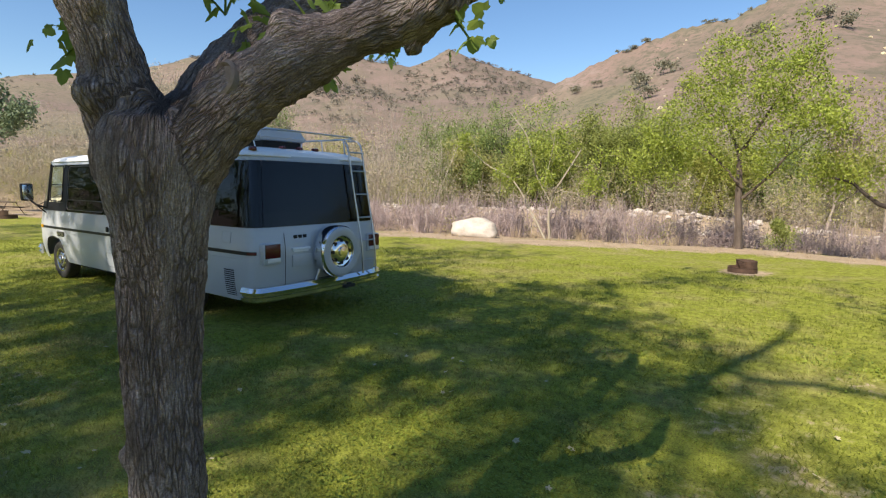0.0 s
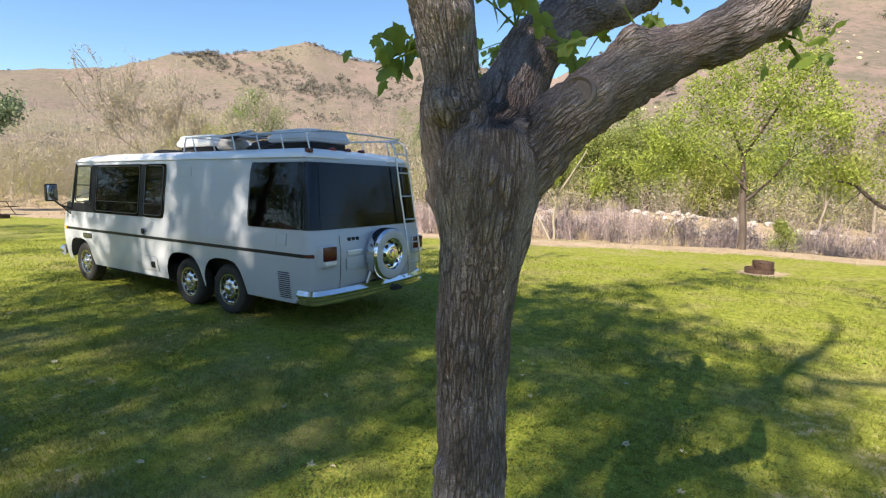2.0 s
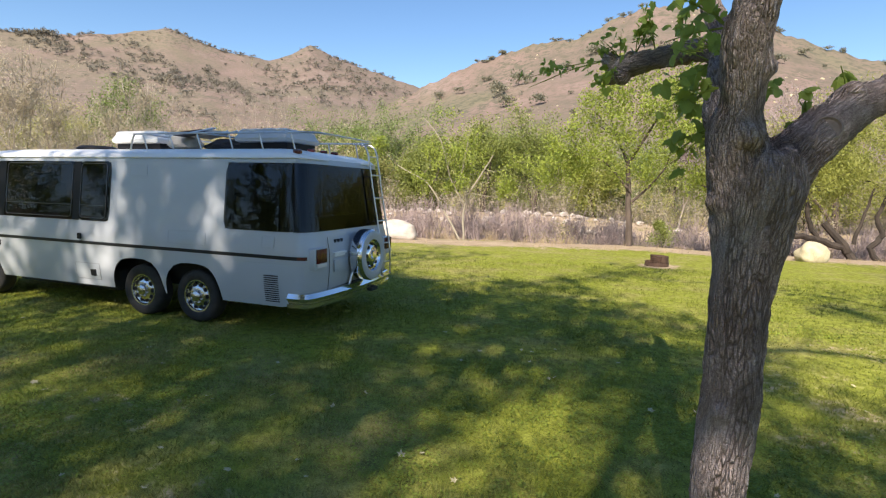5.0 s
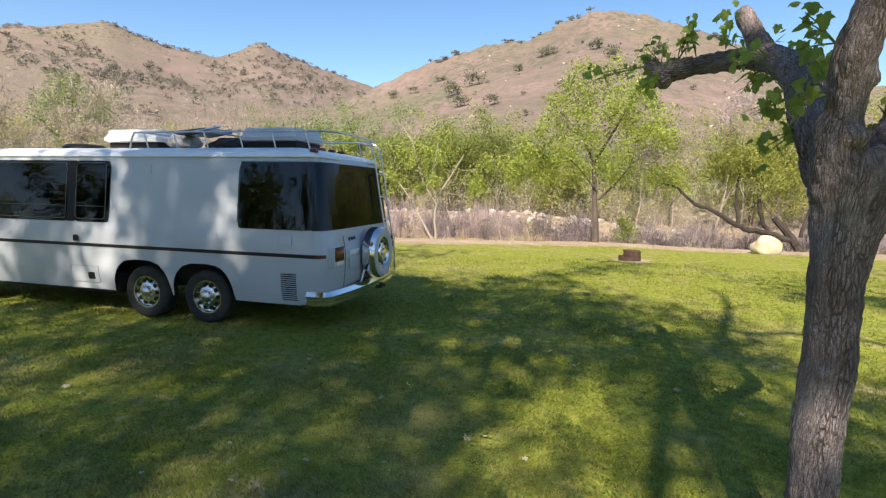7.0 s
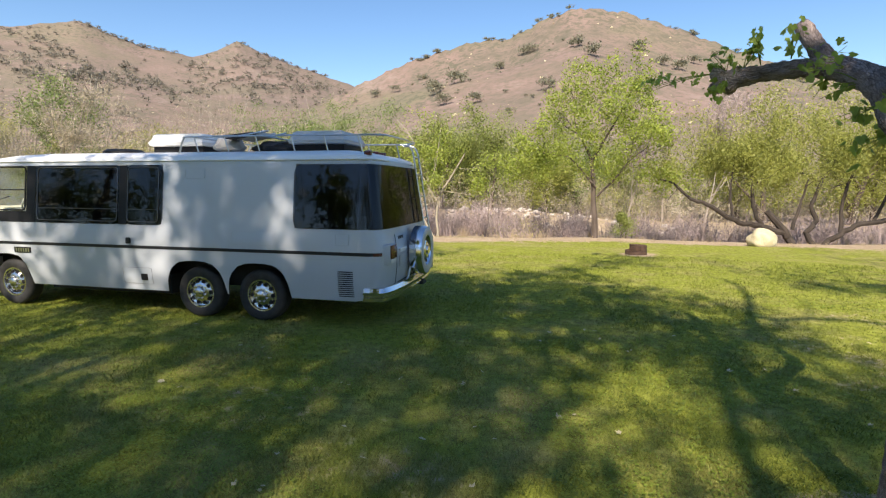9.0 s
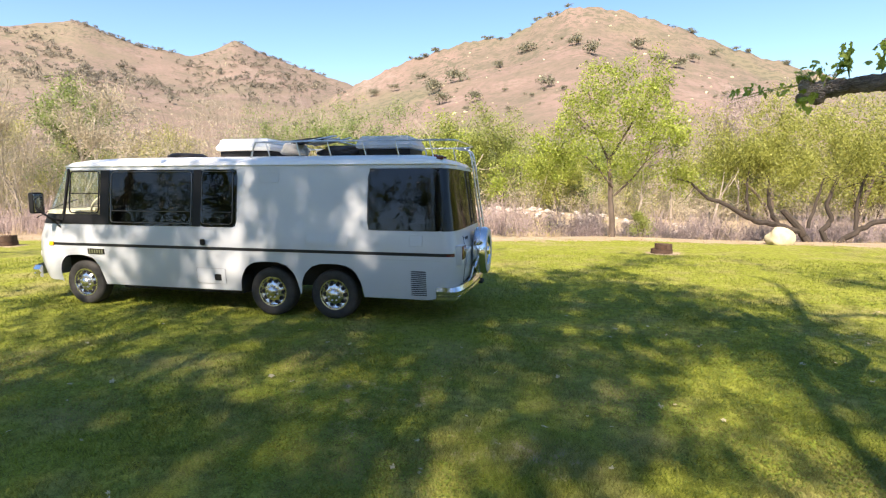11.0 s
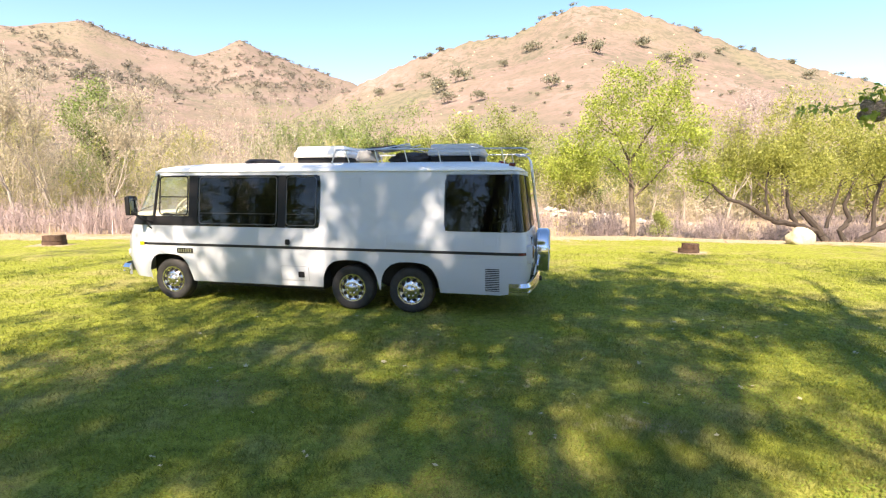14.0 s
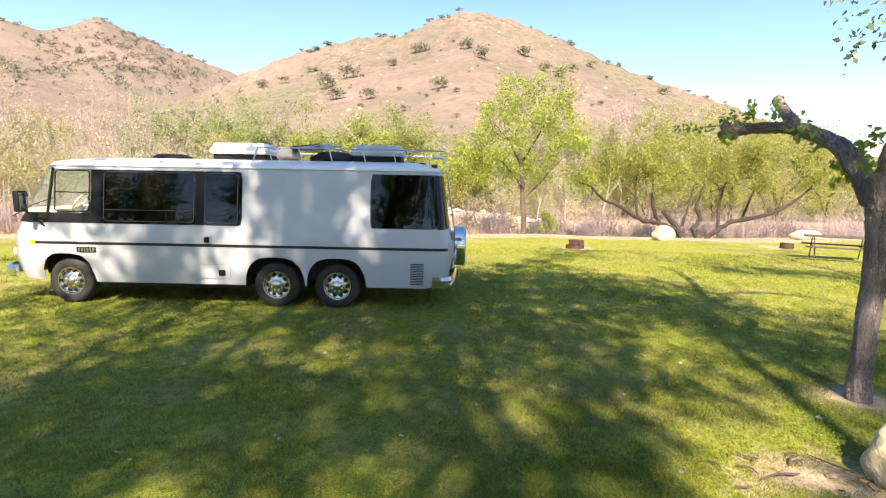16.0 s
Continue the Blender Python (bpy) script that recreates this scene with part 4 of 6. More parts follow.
# ---- plants: helpers ----
def leaf_cloud(centres, size, count, spread, material, name, parent, label="", aspect=0.55, droop=0.0, seed=1):
    """Many small leaves round centres: two triangles folded along the middle of each leaf."""
    r = np.random.default_rng(seed)
    c = np.repeat(np.asarray(centres, float), count, axis=0)
    k = len(c)
    d = r.normal(size=(k, 3))
    d /= np.linalg.norm(d, axis=1, keepdims=True)
    pos = c + d * (r.random((k, 1)) ** 0.5) * np.asarray(spread)
    ax = r.normal(size=(k, 3))
    ax[:, 2] -= droop
    ax /= np.linalg.norm(ax, axis=1, keepdims=True)
    sd = np.cross(ax, r.normal(size=(k, 3)))
    sd /= np.linalg.norm(sd, axis=1, keepdims=True) + 1e-9
    ln = size * (0.6 + 0.8 * r.random((k, 1)))
    fold = np.cross(ax, sd) * ln * 0.12
    a, b = pos - ax * ln / 2, pos + ax * ln / 2
    e, f = pos + sd * ln * aspect / 2 + fold, pos - sd * ln * aspect / 2 + fold
    v = np.stack([a, e, b, f], 1).reshape(-1, 3)
    i = np.arange(k)[:, None] * 4
    return arrays(name, v, np.hstack([i, i + 1, i + 2, i + 3]), material, parent, label)


def grow(base, heading, length, radius, depth, r, out, tips, split=(2, 3), spread=38, up=0.25, wander=0.25, shrink=0.72, sub=4):
    """Limbs as lists of (point, radius); tips collects the outer points."""
    p, d = Vector(base), Vector(heading).normalized()
    line = [(p.copy(), radius)]
    for k in range(sub):
        d = (d + Vector(r.normal(size=3)) * wander * 0.35 + Vector((0, 0, up * 0.2))).normalized()
        p = p + d * (length / sub)
        line.append((p.copy(), radius * (1 - 0.45 * (k + 1) / sub)))
        if depth <= 1:
            tips.append(tuple(p))
    out.append(line)
    if depth <= 0:
        return
    for k in range(int(r.integers(split[0], split[1] + 1))):
        q = d.orthogonal().normalized()
        q.rotate(Matrix.Rotation(float(r.random()) * 6.283, 3, d))
        a = radians(spread * (0.6 + 0.7 * r.random()))
        nd = d * math.cos(a) + q * math.sin(a)
        s = line[-1] if k == 0 or r.random() < 0.5 else line[-2]
        grow(s[0], nd, length * shrink * (0.8 + 0.4 * r.random()), s[1] * 0.75, depth - 1, r, out, tips, split, spread, up, wander, shrink, sub)


def limbs_mesh(lines, seg=7, least=0.004):
    bm = bmesh.new()
    for ln in lines:
        rmax = ln[0][1]
        tube(bm, [p for p, _ in ln], [max(w, least) for _, w in ln], seg if rmax > 0.05 else 4, rmax > 0.03)
    return bm


def tree(name, label, at, starts, bark, leaf, leaf_size, per_tip, puff, seed, depth=3, group="", aspect=0.55, droop=0.0, keep=1.0, fill=(), least=0.004, gap=None, **kw):
    """A tree: limbs grown from starts (offset, heading, length, radius), and a crown of single leaves."""
    r = np.random.default_rng(seed)
    z = gz(at[0], at[1])
    t = thing(name, label, "tree", (at[0], at[1], z - 0.08), 0, group)
    lines, tips = [], []
    for off, head, length, radius in starts:
        grow(off, head, length, radius, depth, r, lines, tips, **kw)
    part("trunk", limbs_mesh(lines, 7, least), bark, t, "")
    if leaf is not None:
        tips = np.array(tips)
        tips = tips[r.random(len(tips)) < keep]
        for c, axes, count in fill:
            q = r.normal(size=(count, 3))
            q = q / np.linalg.norm(q, axis=1, keepdims=True) * r.random((count, 1)) ** 0.4
            tips = np.vstack([tips, np.array(c) + q * np.array(axes)])
        if gap is not None:
            tips = np.array([q for q in tips if not gap((q[0] + at[0], q[1] + at[1], q[2] + z))])
        leaf_cloud(tips, leaf_size, per_tip, puff, leaf, "crown", t, "", aspect, droop, seed)
    return t


# ---- the near pollarded tree ----
T1 = Vector((-1.2, 1.16, 0.0))
near_tree = thing("pollarded_tree", "pollarded broadleaf tree with furrowed grey-brown bark on the lawn", "tree", tuple(T1))


def w2(p):
    return (p[0] - T1.x, p[1] - T1.y, p[2])


limbs = [
    # trunk
    [(-1.2, 1.16, -0.1, 0.135), (-1.2, 1.16, 0.06, 0.112), (-1.2, 1.17, 0.3, 0.1), (-1.2, 1.16, 0.8, 0.098), (-1.192, 1.15, 1.2, 0.101), (-1.185, 1.16, 1.6, 0.108), (-1.175, 1.165, 1.82, 0.132), (-1.165, 1.17, 1.97, 0.158), (-1.165, 1.18, 2.06, 0.14)],
    # right limb with its elbow, sawn off above
    [(-1.14, 1.19, 1.93, 0.115), (-1.0, 1.27, 2.11, 0.095), (-0.85, 1.37, 2.235, 0.083), (-0.69, 1.47, 2.32, 0.075), (-0.57, 1.55, 2.385, 0.078), (-0.505, 1.6, 2.5, 0.07), (-0.5, 1.61, 2.7, 0.055), (-0.505, 1.6, 2.88, 0.052), (-0.51, 1.6, 3.0, 0.054)],
    # upright limb, sawn off above its knots
    [(-1.21, 1.16, 1.9, 0.115), (-1.25, 1.13, 2.12, 0.094), (-1.25, 1.1, 2.25, 0.071), (-1.262, 1.07, 2.37, 0.078), (-1.268, 1.04, 2.46, 0.076), (-1.255, 1.0, 2.56, 0.062), (-1.235, 0.95, 2.74, 0.054), (-1.235, 0.92, 2.9, 0.056)],
    # far limb, its knob and stub
    [(-1.19, 1.24, 1.98, 0.12), (-1.21, 1.48, 2.28, 0.1), (-1.17, 1.73, 2.5, 0.088), (-1.11, 2.15, 2.67, 0.082), (-1.11, 2.5, 2.78, 0.08), (-1.27, 2.8, 2.83, 0.07), (-1.5, 2.98, 2.82, 0.074), (-1.62, 3.06, 2.82, 0.08)],
    [(-1.1, 2.55, 2.79, 0.07), (-1.04, 2.72, 2.9, 0.078), (-1.055, 2.88, 3.06, 0.066), (-1.085, 2.98, 3.22, 0.06)],
]
bm = bmesh.new()
for ln in limbs:
    ln = smooth_path(ln, 5)
    tube(bm, [w2(q[:3]) for q in ln], [q[3] for q in ln], 16)
for c, s in (((-1.31, 1.13, 1.9), 0.034), ((-0.53, 1.58, 2.42), 0.09), ((-1.63, 3.06, 2.8), 0.08), ((-1.69, 3.04, 2.86), 0.055), ((-1.6, 3.0, 2.74), 0.06), ((-1.67, 3.12, 2.76), 0.055), ((-1.55, 3.02, 2.87), 0.05), ((-1.23, 1.05, 2.13), 0.05), ((-1.05, 2.74, 2.92), 0.075),
             ((-1.295, 1.05, 2.41), 0.05), ((-1.285, 1.03, 2.5), 0.04), ((-1.2, 1.04, 2.35), 0.035), ((-1.24, 1.08, 1.13), 0.04), ((-1.19, 0.88, 2.82), 0.045), ((-0.84, 1.34, 2.3), 0.05)):
    bmesh.ops.create_icosphere(bm, subdivisions=2, radius=s, matrix=Matrix.Translation(w2(c)))
trunk = part("trunk", bm, M["bark"], near_tree)
rm = trunk.modifiers.new("remesh", "REMESH")
rm.mode, rm.voxel_size = "VOXEL", 0.013
sm = trunk.modifiers.new("smooth", "SMOOTH")
sm.factor, sm.iterations = 0.5, 5
solid = bpy.data.meshes.new_from_object(trunk.evaluated_get(bpy.context.evaluated_depsgraph_get()))
trunk.modifiers.clear()
trunk.data = solid
solid.materials.clear()
solid.materials.append(M["bark"])
co = np.empty(len(solid.vertices) * 3, np.float32)
no = np.empty(len(solid.vertices) * 3, np.float32)
solid.vertices.foreach_get("co", co)
solid.vertices.foreach_get("normal", no)
co, no = co.reshape(-1, 3), no.reshape(-1, 3)
push = np.array([0.016 * noise.noise(Vector((p[0] * 7, p[1] * 7, p[2] * 2.6))) + 0.012 * noise.noise(Vector((p[0] * 30, p[1] * 30, p[2] * 7)))
                 + 0.006 * noise.noise(Vector((p[0] * 60, p[1] * 60, p[2] * 22))) for p in co.astype(float)])
solid.vertices.foreach_set("co", (co + no * push[:, None]).astype(np.float32).ravel())
# the bark's run: across and along the nearest limb
axis = [np.array([q for q in smooth_path(ln, 5)]) for ln in limbs]
mids = np.vstack([(q[1:, :3] + q[:-1, :3]) / 2 - np.array(T1) for q in axis])
dirs = np.vstack([(q[1:, :3] - q[:-1, :3]) / np.linalg.norm(q[1:, :3] - q[:-1, :3], axis=1, keepdims=True) for q in axis])
runs = np.concatenate([(k > 0) * 2.0 + np.cumsum(np.linalg.norm(q[1:, :3] - q[:-1, :3], axis=1)) for k, q in enumerate(axis)])
wide = np.concatenate([q[1:, 3] for q in axis])
best, pick = np.full(len(co), 9.0), np.zeros(len(co), int)
for k in range(len(mids)):
    dd = np.linalg.norm(co - mids[k], axis=1) / (wide[k] + 0.05)
    hit = dd < best
    best[hit], pick[hit] = dd[hit], k
d, rel = dirs[pick], co - mids[pick]
along = np.sum(d * rel, 1)
out = rel - d * along[:, None]
out /= np.linalg.norm(out, axis=1, keepdims=True) + 1e-6
e1 = np.cross(d, np.array([0.05, 1.0, 0.0]))
e1 /= np.linalg.norm(e1, axis=1, keepdims=True) + 1e-6
e2 = np.cross(d, e1)
girth = 1.0 * np.clip(wide[pick], 0.05, 0.13)
grain = np.stack([girth * np.sum(out * e1, 1), girth * np.sum(out * e2, 1), (runs[pick] + along) * 0.17], 1).astype(np.float32)
at = solid.attributes.new("grain", "FLOAT_VECTOR", "POINT")
at.data.foreach_set("vector", grain.ravel())
solid.polygons.foreach_set("use_smooth", np.ones(len(solid.polygons), bool))
solid.update()
# healed saw cut on the right limb
bm = bmesh.new()
lathe(bm, [(0.05, -0.03), (0.049, 0.0), (0.042, 0.006), (0.036, -0.002), (0.0, 0.0)], 20)
scar = part("healed_cut", bm, M["cut"], near_tree, "round healed saw cut")
scar.matrix_local = look(w2((-0.945, 1.215, 2.17)), w2((-0.9, 2.1, 1.95)))

# broad leaves in tufts
def lobed_leaf():
    bm = bmesh.new()
    ang = [-150, -112, -88, -62, -44, -20, 0, 20, 44, 62, 88, 112, 150]
    rad_ = [0.22, 0.46, 0.42, 0.74, 0.56, 0.84, 1.08, 0.84, 0.56, 0.74, 0.42, 0.46, 0.22]
    c = bm.verts.new((0, 0, 0))
    vs = [bm.verts.new((math.cos(radians(a)) * q, math.sin(radians(a)) * q, -0.22 * abs(math.sin(radians(a))) * q - 0.18 * q * q)) for a, q in zip(ang, rad_)]
    for a, b in zip(vs, vs[1:]):
        bm.faces.new((c, a, b))
    me = bpy.data.meshes.new("leaf")
    bm.to_mesh(me)
    bm.free()
    me.materials.append(M["leaf_near"])
    return me


leaf_mesh = lobed_leaf()
r = np.random.default_rng(11)
TUFTS = [((-1.33, 1.1, 2.3), (-1, -0.1, -0.1), 0.15, 12), ((-1.32, 1.08, 2.5), (-0.9, 0, 0.5), 0.2, 10), ((-1.2, 1.42, 2.42), (-0.5, 0.1, 0.7), 0.2, 12), ((-1.14, 1.48, 2.36), (0.5, 0, 0.3), 0.1, 6),
         ((-0.82, 1.42, 2.32), (0.03, 0, 1), 0.14, 4), ((-0.5, 1.62, 2.36), (0.4, 0, -0.6), 0.1, 7), ((-0.98, 1.33, 2.24), (0, 0, 1), 0.07, 3),
         ((-1.23, 1.6, 2.38), (-0.8, 0.1, -0.1), 0.22, 9), ((-1.2, 1.9, 2.56), (-0.8, 0.1, 0.1), 0.22, 7), ((-1.17, 2.15, 2.7), (-0.7, 0, 0.3), 0.22, 6), ((-1.15, 2.45, 2.75), (-0.6, 0.1, 0.6), 0.22, 9), ((-1.12, 2.4, 2.72), (-0.6, 0, -0.7), 0.2, 2),
         ((-1.4, 2.92, 2.9), (-0.3, 0, 1), 0.26, 18), ((-1.68, 3.08, 2.88), (-1, 0.1, 0.12), 0.62, 22), ((-1.62, 3.04, 2.88), (-0.5, -0.4, 0.6), 0.2, 20), ((-1.66, 2.98, 2.78), (-0.6, -0.5, -0.5), 0.14, 16), ((-1.52, 2.95, 2.88), (0.1, -0.4, 0.8), 0.2, 18), ((-1.25, 2.75, 2.9), (-0.1, -0.2, 1), 0.24, 14), ((-1.02, 2.7, 2.85), (0.3, -0.2, 0.2), 0.18, 8),
         ((-1.15, 1.72, 2.4), (0.3, 0.1, -0.5), 0.16, 6), ((-1.27, 1.42, 2.2), (-0.7, 0.3, -0.1), 0.2, 12)]
for c, d, ln, k in TUFTS:
    d = Vector(d).normalized()
    for s in range(3):
        dd = (d + Vector(r.normal(size=3)) * 0.35).normalized()
        bm = bmesh.new()
        pts = smooth_path([tuple(Vector(c) + dd * ln * f + Vector((0, 0, -0.15 * f * f * ln))) for f in (0, 0.5, 1.0)], 3)
        tube(bm, [w2(q) for q in pts], [0.004, 0.004, 0.0035, 0.003, 0.003, 0.002, 0.002], 5)
        part("shoot", bm, M["leaf_near"], near_tree)
        for q in range(int(k * 0.42) + 1):
            f = 0.25 + 0.8 * r.random()
            p = Vector(c) + dd * ln * f + Vector(r.normal(size=3)) * 0.032
            o = new("leaf", leaf_mesh)
            o.parent = near_tree
            o.matrix_local = pose(*w2(p), float(r.normal() * 30), float(r.normal() * 28 + 50), float(r.random() * 360)) @ Matrix.Scale(0.03 + 0.034 * float(r.random()), 4)

# ---- the shade trees behind the camera ----
# patches that the sun reaches between the crowns, on the lawn or, before they meet the lawn, on the motorhome's side: x, y, half width, half depth
SUNLIT = [(-2.15, 3.3, 0.7, 0.3), (-4.6, 1.35, 0.5, 0.3), (-5.2, 1.0, 0.45, 0.3), (-5.6, 2.2, 0.4, 0.25), (-9.3, 1.7, 0.5, 0.4),
          (-2.6, 1.1, 0.8, 0.3), (-1.6, 2.3, 0.6, 0.3),
          (-8.1, 6.4, 0.55, 0.65), (-6.35, 6.6, 0.6, 0.7), (-8.9, 5.8, 0.5, 0.5), (-10.9, 5.9, 0.6, 0.6), (-9.5, 7.9, 1.3, 0.7)]


def in_gap(p):
    """Whether a point of a crown stands between the sun and a sunlit patch of lawn."""
    gx, gy = p[0] - SUN_DIR.x / SUN_DIR.z * p[2], p[1] - SUN_DIR.y / SUN_DIR.z * p[2]
    return any(((gx - x) / w) ** 2 + ((gy - y) / d) ** 2 < 1 for x, y, w, d in SUNLIT)


def shade_tree(at, starts, fill, seed, extra=()):
    t = tree("shade_tree", "tall spreading broadleaf shade tree on the lawn", at, starts, M["bark_dark"], M["leaf_green"], 0.23, 38, 0.72, seed,
             depth=3, group="shade trees", keep=0.7, fill=fill, spread=40, up=0.2, shrink=0.8, gap=in_gap)
    for ln in extra:
        bm = bmesh.new()
        ln = smooth_path([(q[0] - at[0], q[1] - at[1], q[2], q[3]) for q in ln], 5)
        tube(bm, [q[:3] for q in ln], [q[3] for q in ln], 8)
        part("limb", bm, M["bark_dark"], t)
    return t


shade_tree((-10.5, -15.0), [((0, 0, 0), (0.1, 0.2, 1), 7.5, 0.3)], [((3.2, 5.8, 13.0), (3.6, 5.0, 1.8), 170), ((0.0, 2.2, 13.0), (3.4, 2.6, 1.2), 75), ((-1.0, 6.6, 13.0), (2.0, 1.5, 0.8), 26), ((1.0, 1.7, 13.0), (2.4, 1.5, 0.8), 46)], 21)
tall = shade_tree((-4.0, -15.5), [((0, 0, 0), (0.05, 0.2, 1), 7.5, 0.3)], [((-1.0, 7.4, 13.0), (3.9, 4.6, 1.8), 196), ((1.8, 7.5, 12.6), (2.4, 2.6, 0.9), 40), ((-3.4, 8.3, 13.0), (2.8, 1.0, 0.8), 58), ((-2.9, 1.2, 13.0), (1.8, 1.6, 1.0), 34), ((1.1, 0.8, 13.0), (1.2, 1.0, 0.8), 18), ((3.2, 2.5, 13.0), (1.7, 1.6, 0.8), 36), ((2.7, 4.3, 13.0), (1.5, 1.7, 0.8), 22), ((3.5, 5.9, 13.0), (1.3, 1.1, 0.8), 8), ((6.0, 10.9, 13.0), (1.1, 0.7, 0.6), 9), ((8.4, 9.6, 13.0), (1.8, 0.8, 0.6), 12)], 22,
           [[(-3.6, -12.5, 7.0, 0.09), (-1.95, -5.6, 8.6, 0.085), (-0.98, -4.13, 9.0, 0.1), (-0.56, -3.04, 9.1, 0.085), (-0.1, -1.85, 9.3, 0.06), (0.13, -0.77, 9.6, 0.04), (-0.03, -0.09, 9.8, 0.02)],
            [(-0.6, -3.2, 9.1, 0.07), (-0.32, -3.39, 9.1, 0.062), (0.14, -3.24, 9.1, 0.055), (0.82, -3.24, 9.1, 0.05), (1.4, -3.95, 9.3, 0.045), (1.68, -5.3, 9.6, 0.03)],
            [(-0.2, -2.1, 9.25, 0.035), (0.1, -1.75, 9.3, 0.03), (0.4, -1.5, 9.35, 0.015)],
            [(0.14, -3.24, 9.1, 0.03), (0.5, -2.7, 9.3, 0.025), (0.75, -2.0, 9.4, 0.012)]])
# Unseen leaf clump added to shade the lawn beside the bare patch.
r = np.random.default_rng(29)
q = r.normal(size=(10, 3)) * 0.5
leaf_cloud(np.array((-1.0, 1.7, 13.0)) + q * np.array((1.1, 0.7, 0.8)), 0.28, 34, 0.6, M["leaf_green"], "lower_crown", tall, "", 0.55, 0.0, 29)
shade_tree((-27.0, -9.5), [((0, 0, 0), (0.05, 0.1, 1), 7.0, 0.3)], [((0.5, 3.4, 12.0), (5.0, 4.6, 1.8), 70)], 24)
# a lighter tree beside the lawn, whose outer twigs hang into view
tree("twiggy_tree", "tall tree with sparse hanging leafy twigs beside the lawn", (5.0, 3.4), [((0, 0, 0), (-0.05, 0.1, 1), 4.0, 0.16)], M["bark_dark"], M["leaf_blue"], 0.13, 6, 0.4, 27,
     depth=4, spread=36, up=0.05, shrink=0.78, keep=0.8, fill=[((-2.6, 1.8, 5.4), (1.3, 1.2, 1.0), 45), ((-1.5, 1.6, 6.4), (1.6, 1.4, 0.9), 45)])

BACKGROUND = [(float(x), -26.0 - 5 * (k % 3)) for k, x in enumerate(np.linspace(-52, 44, 15))] + [(-57, -13), (-64, -20), (-72, -27), (-79, -15), (-68, -6)]
for k, (x, y) in enumerate(BACKGROUND):
    tree("background_tree", "dark leafy tree beyond the camp ground", (x, y), [((0, 0, 0), (0.05, 0, 1), 4.5, 0.28)], M["bark_dark"], M["leaf_green"], 0.5, 10, 1.0, 300 + k,
         depth=3, group="background trees", spread=40, up=0.2, shrink=0.85, fill=[((0, 0, 8.5), (4.2, 3.5, 5.2), 80), ((0, 0, 3.0), (3.6, 3.0, 2.2), 40)])

# ---- trees along the river ----
tree("lime_tree", "young lime-green leafy tree beside the dirt track", (-0.32, 23.0), [((0, 0, 0), (0.01, 0, 1), 3.7, 0.16), ((0.02, 0, 2.0), (0.75, 0, 0.75), 2.0, 0.06), ((0, 0, 2.4), (-0.7, 0.1, 0.7), 1.9, 0.06)],
     M["bark_dark"], M["leaf_lime"], 0.1, 56, 0.45, 31, depth=3, spread=34, up=0.3, shrink=0.66, keep=0.45,
     fill=[((0, 0, 4.8), (3.7, 2.3, 2.2), 240), ((0.3, 0, 6.8), (2.3, 1.6, 1.4), 95), ((-3.3, 0, 3.4), (1.7, 1.3, 0.9), 50), ((3.1, 0, 3.0), (1.7, 1.3, 0.9), 46)])


def limbed_tree(name, label, at, limbs, bark, leaf, leaf_size, per_tip, puff, seed, twigs, fill, aspect=0.55, droop=0.0, length=0.9, up=0.4, bare=1.0):
    """A tree of given main limbs (x, y, z, radius from its foot), with twigs grown from their parts above the bare height."""
    r = np.random.default_rng(seed)
    t = thing(name, label, "tree", (at[0], at[1], gz(at[0], at[1]) - 0.08))
    lines, tips = [], []
    for ln in limbs:
        pts = smooth_path(ln, 4)
        pts = [q + np.array([*(r.normal(size=3) * 0.25 * q[3]), 0]) for q in pts]
        lines.append([(Vector(q[:3]), float(q[3])) for q in pts])
        for q in range(twigs):
            k = int(len(pts) * (0.35 + 0.65 * r.random())) - 1
            if pts[k][2] < bare:
                continue
            d = Vector(r.normal(size=3)) + Vector((0, 0, 0.6))
            grow(pts[k][:3], d, length * (0.6 + 0.7 * r.random()), min(0.03, float(pts[k][3]) * 0.5), 2, r, lines, tips, (2, 3), 38, up, 0.5, 0.75)
    part("trunk", limbs_mesh(lines, 8, 0.006), bark, t)
    tips = np.array([q for q in tips if q[2] > bare + 0.3])
    for c, axes, count in fill:
        q = r.normal(size=(count, 3))
        q = q / np.linalg.norm(q, axis=1, keepdims=True) * r.random((count, 1)) ** 0.4
        tips = np.vstack([tips, np.array(c) + q * np.array(axes)])
    leaf_cloud(tips, leaf_size, per_tip, puff, leaf, "crown", t, "", aspect, droop, seed)
    return t


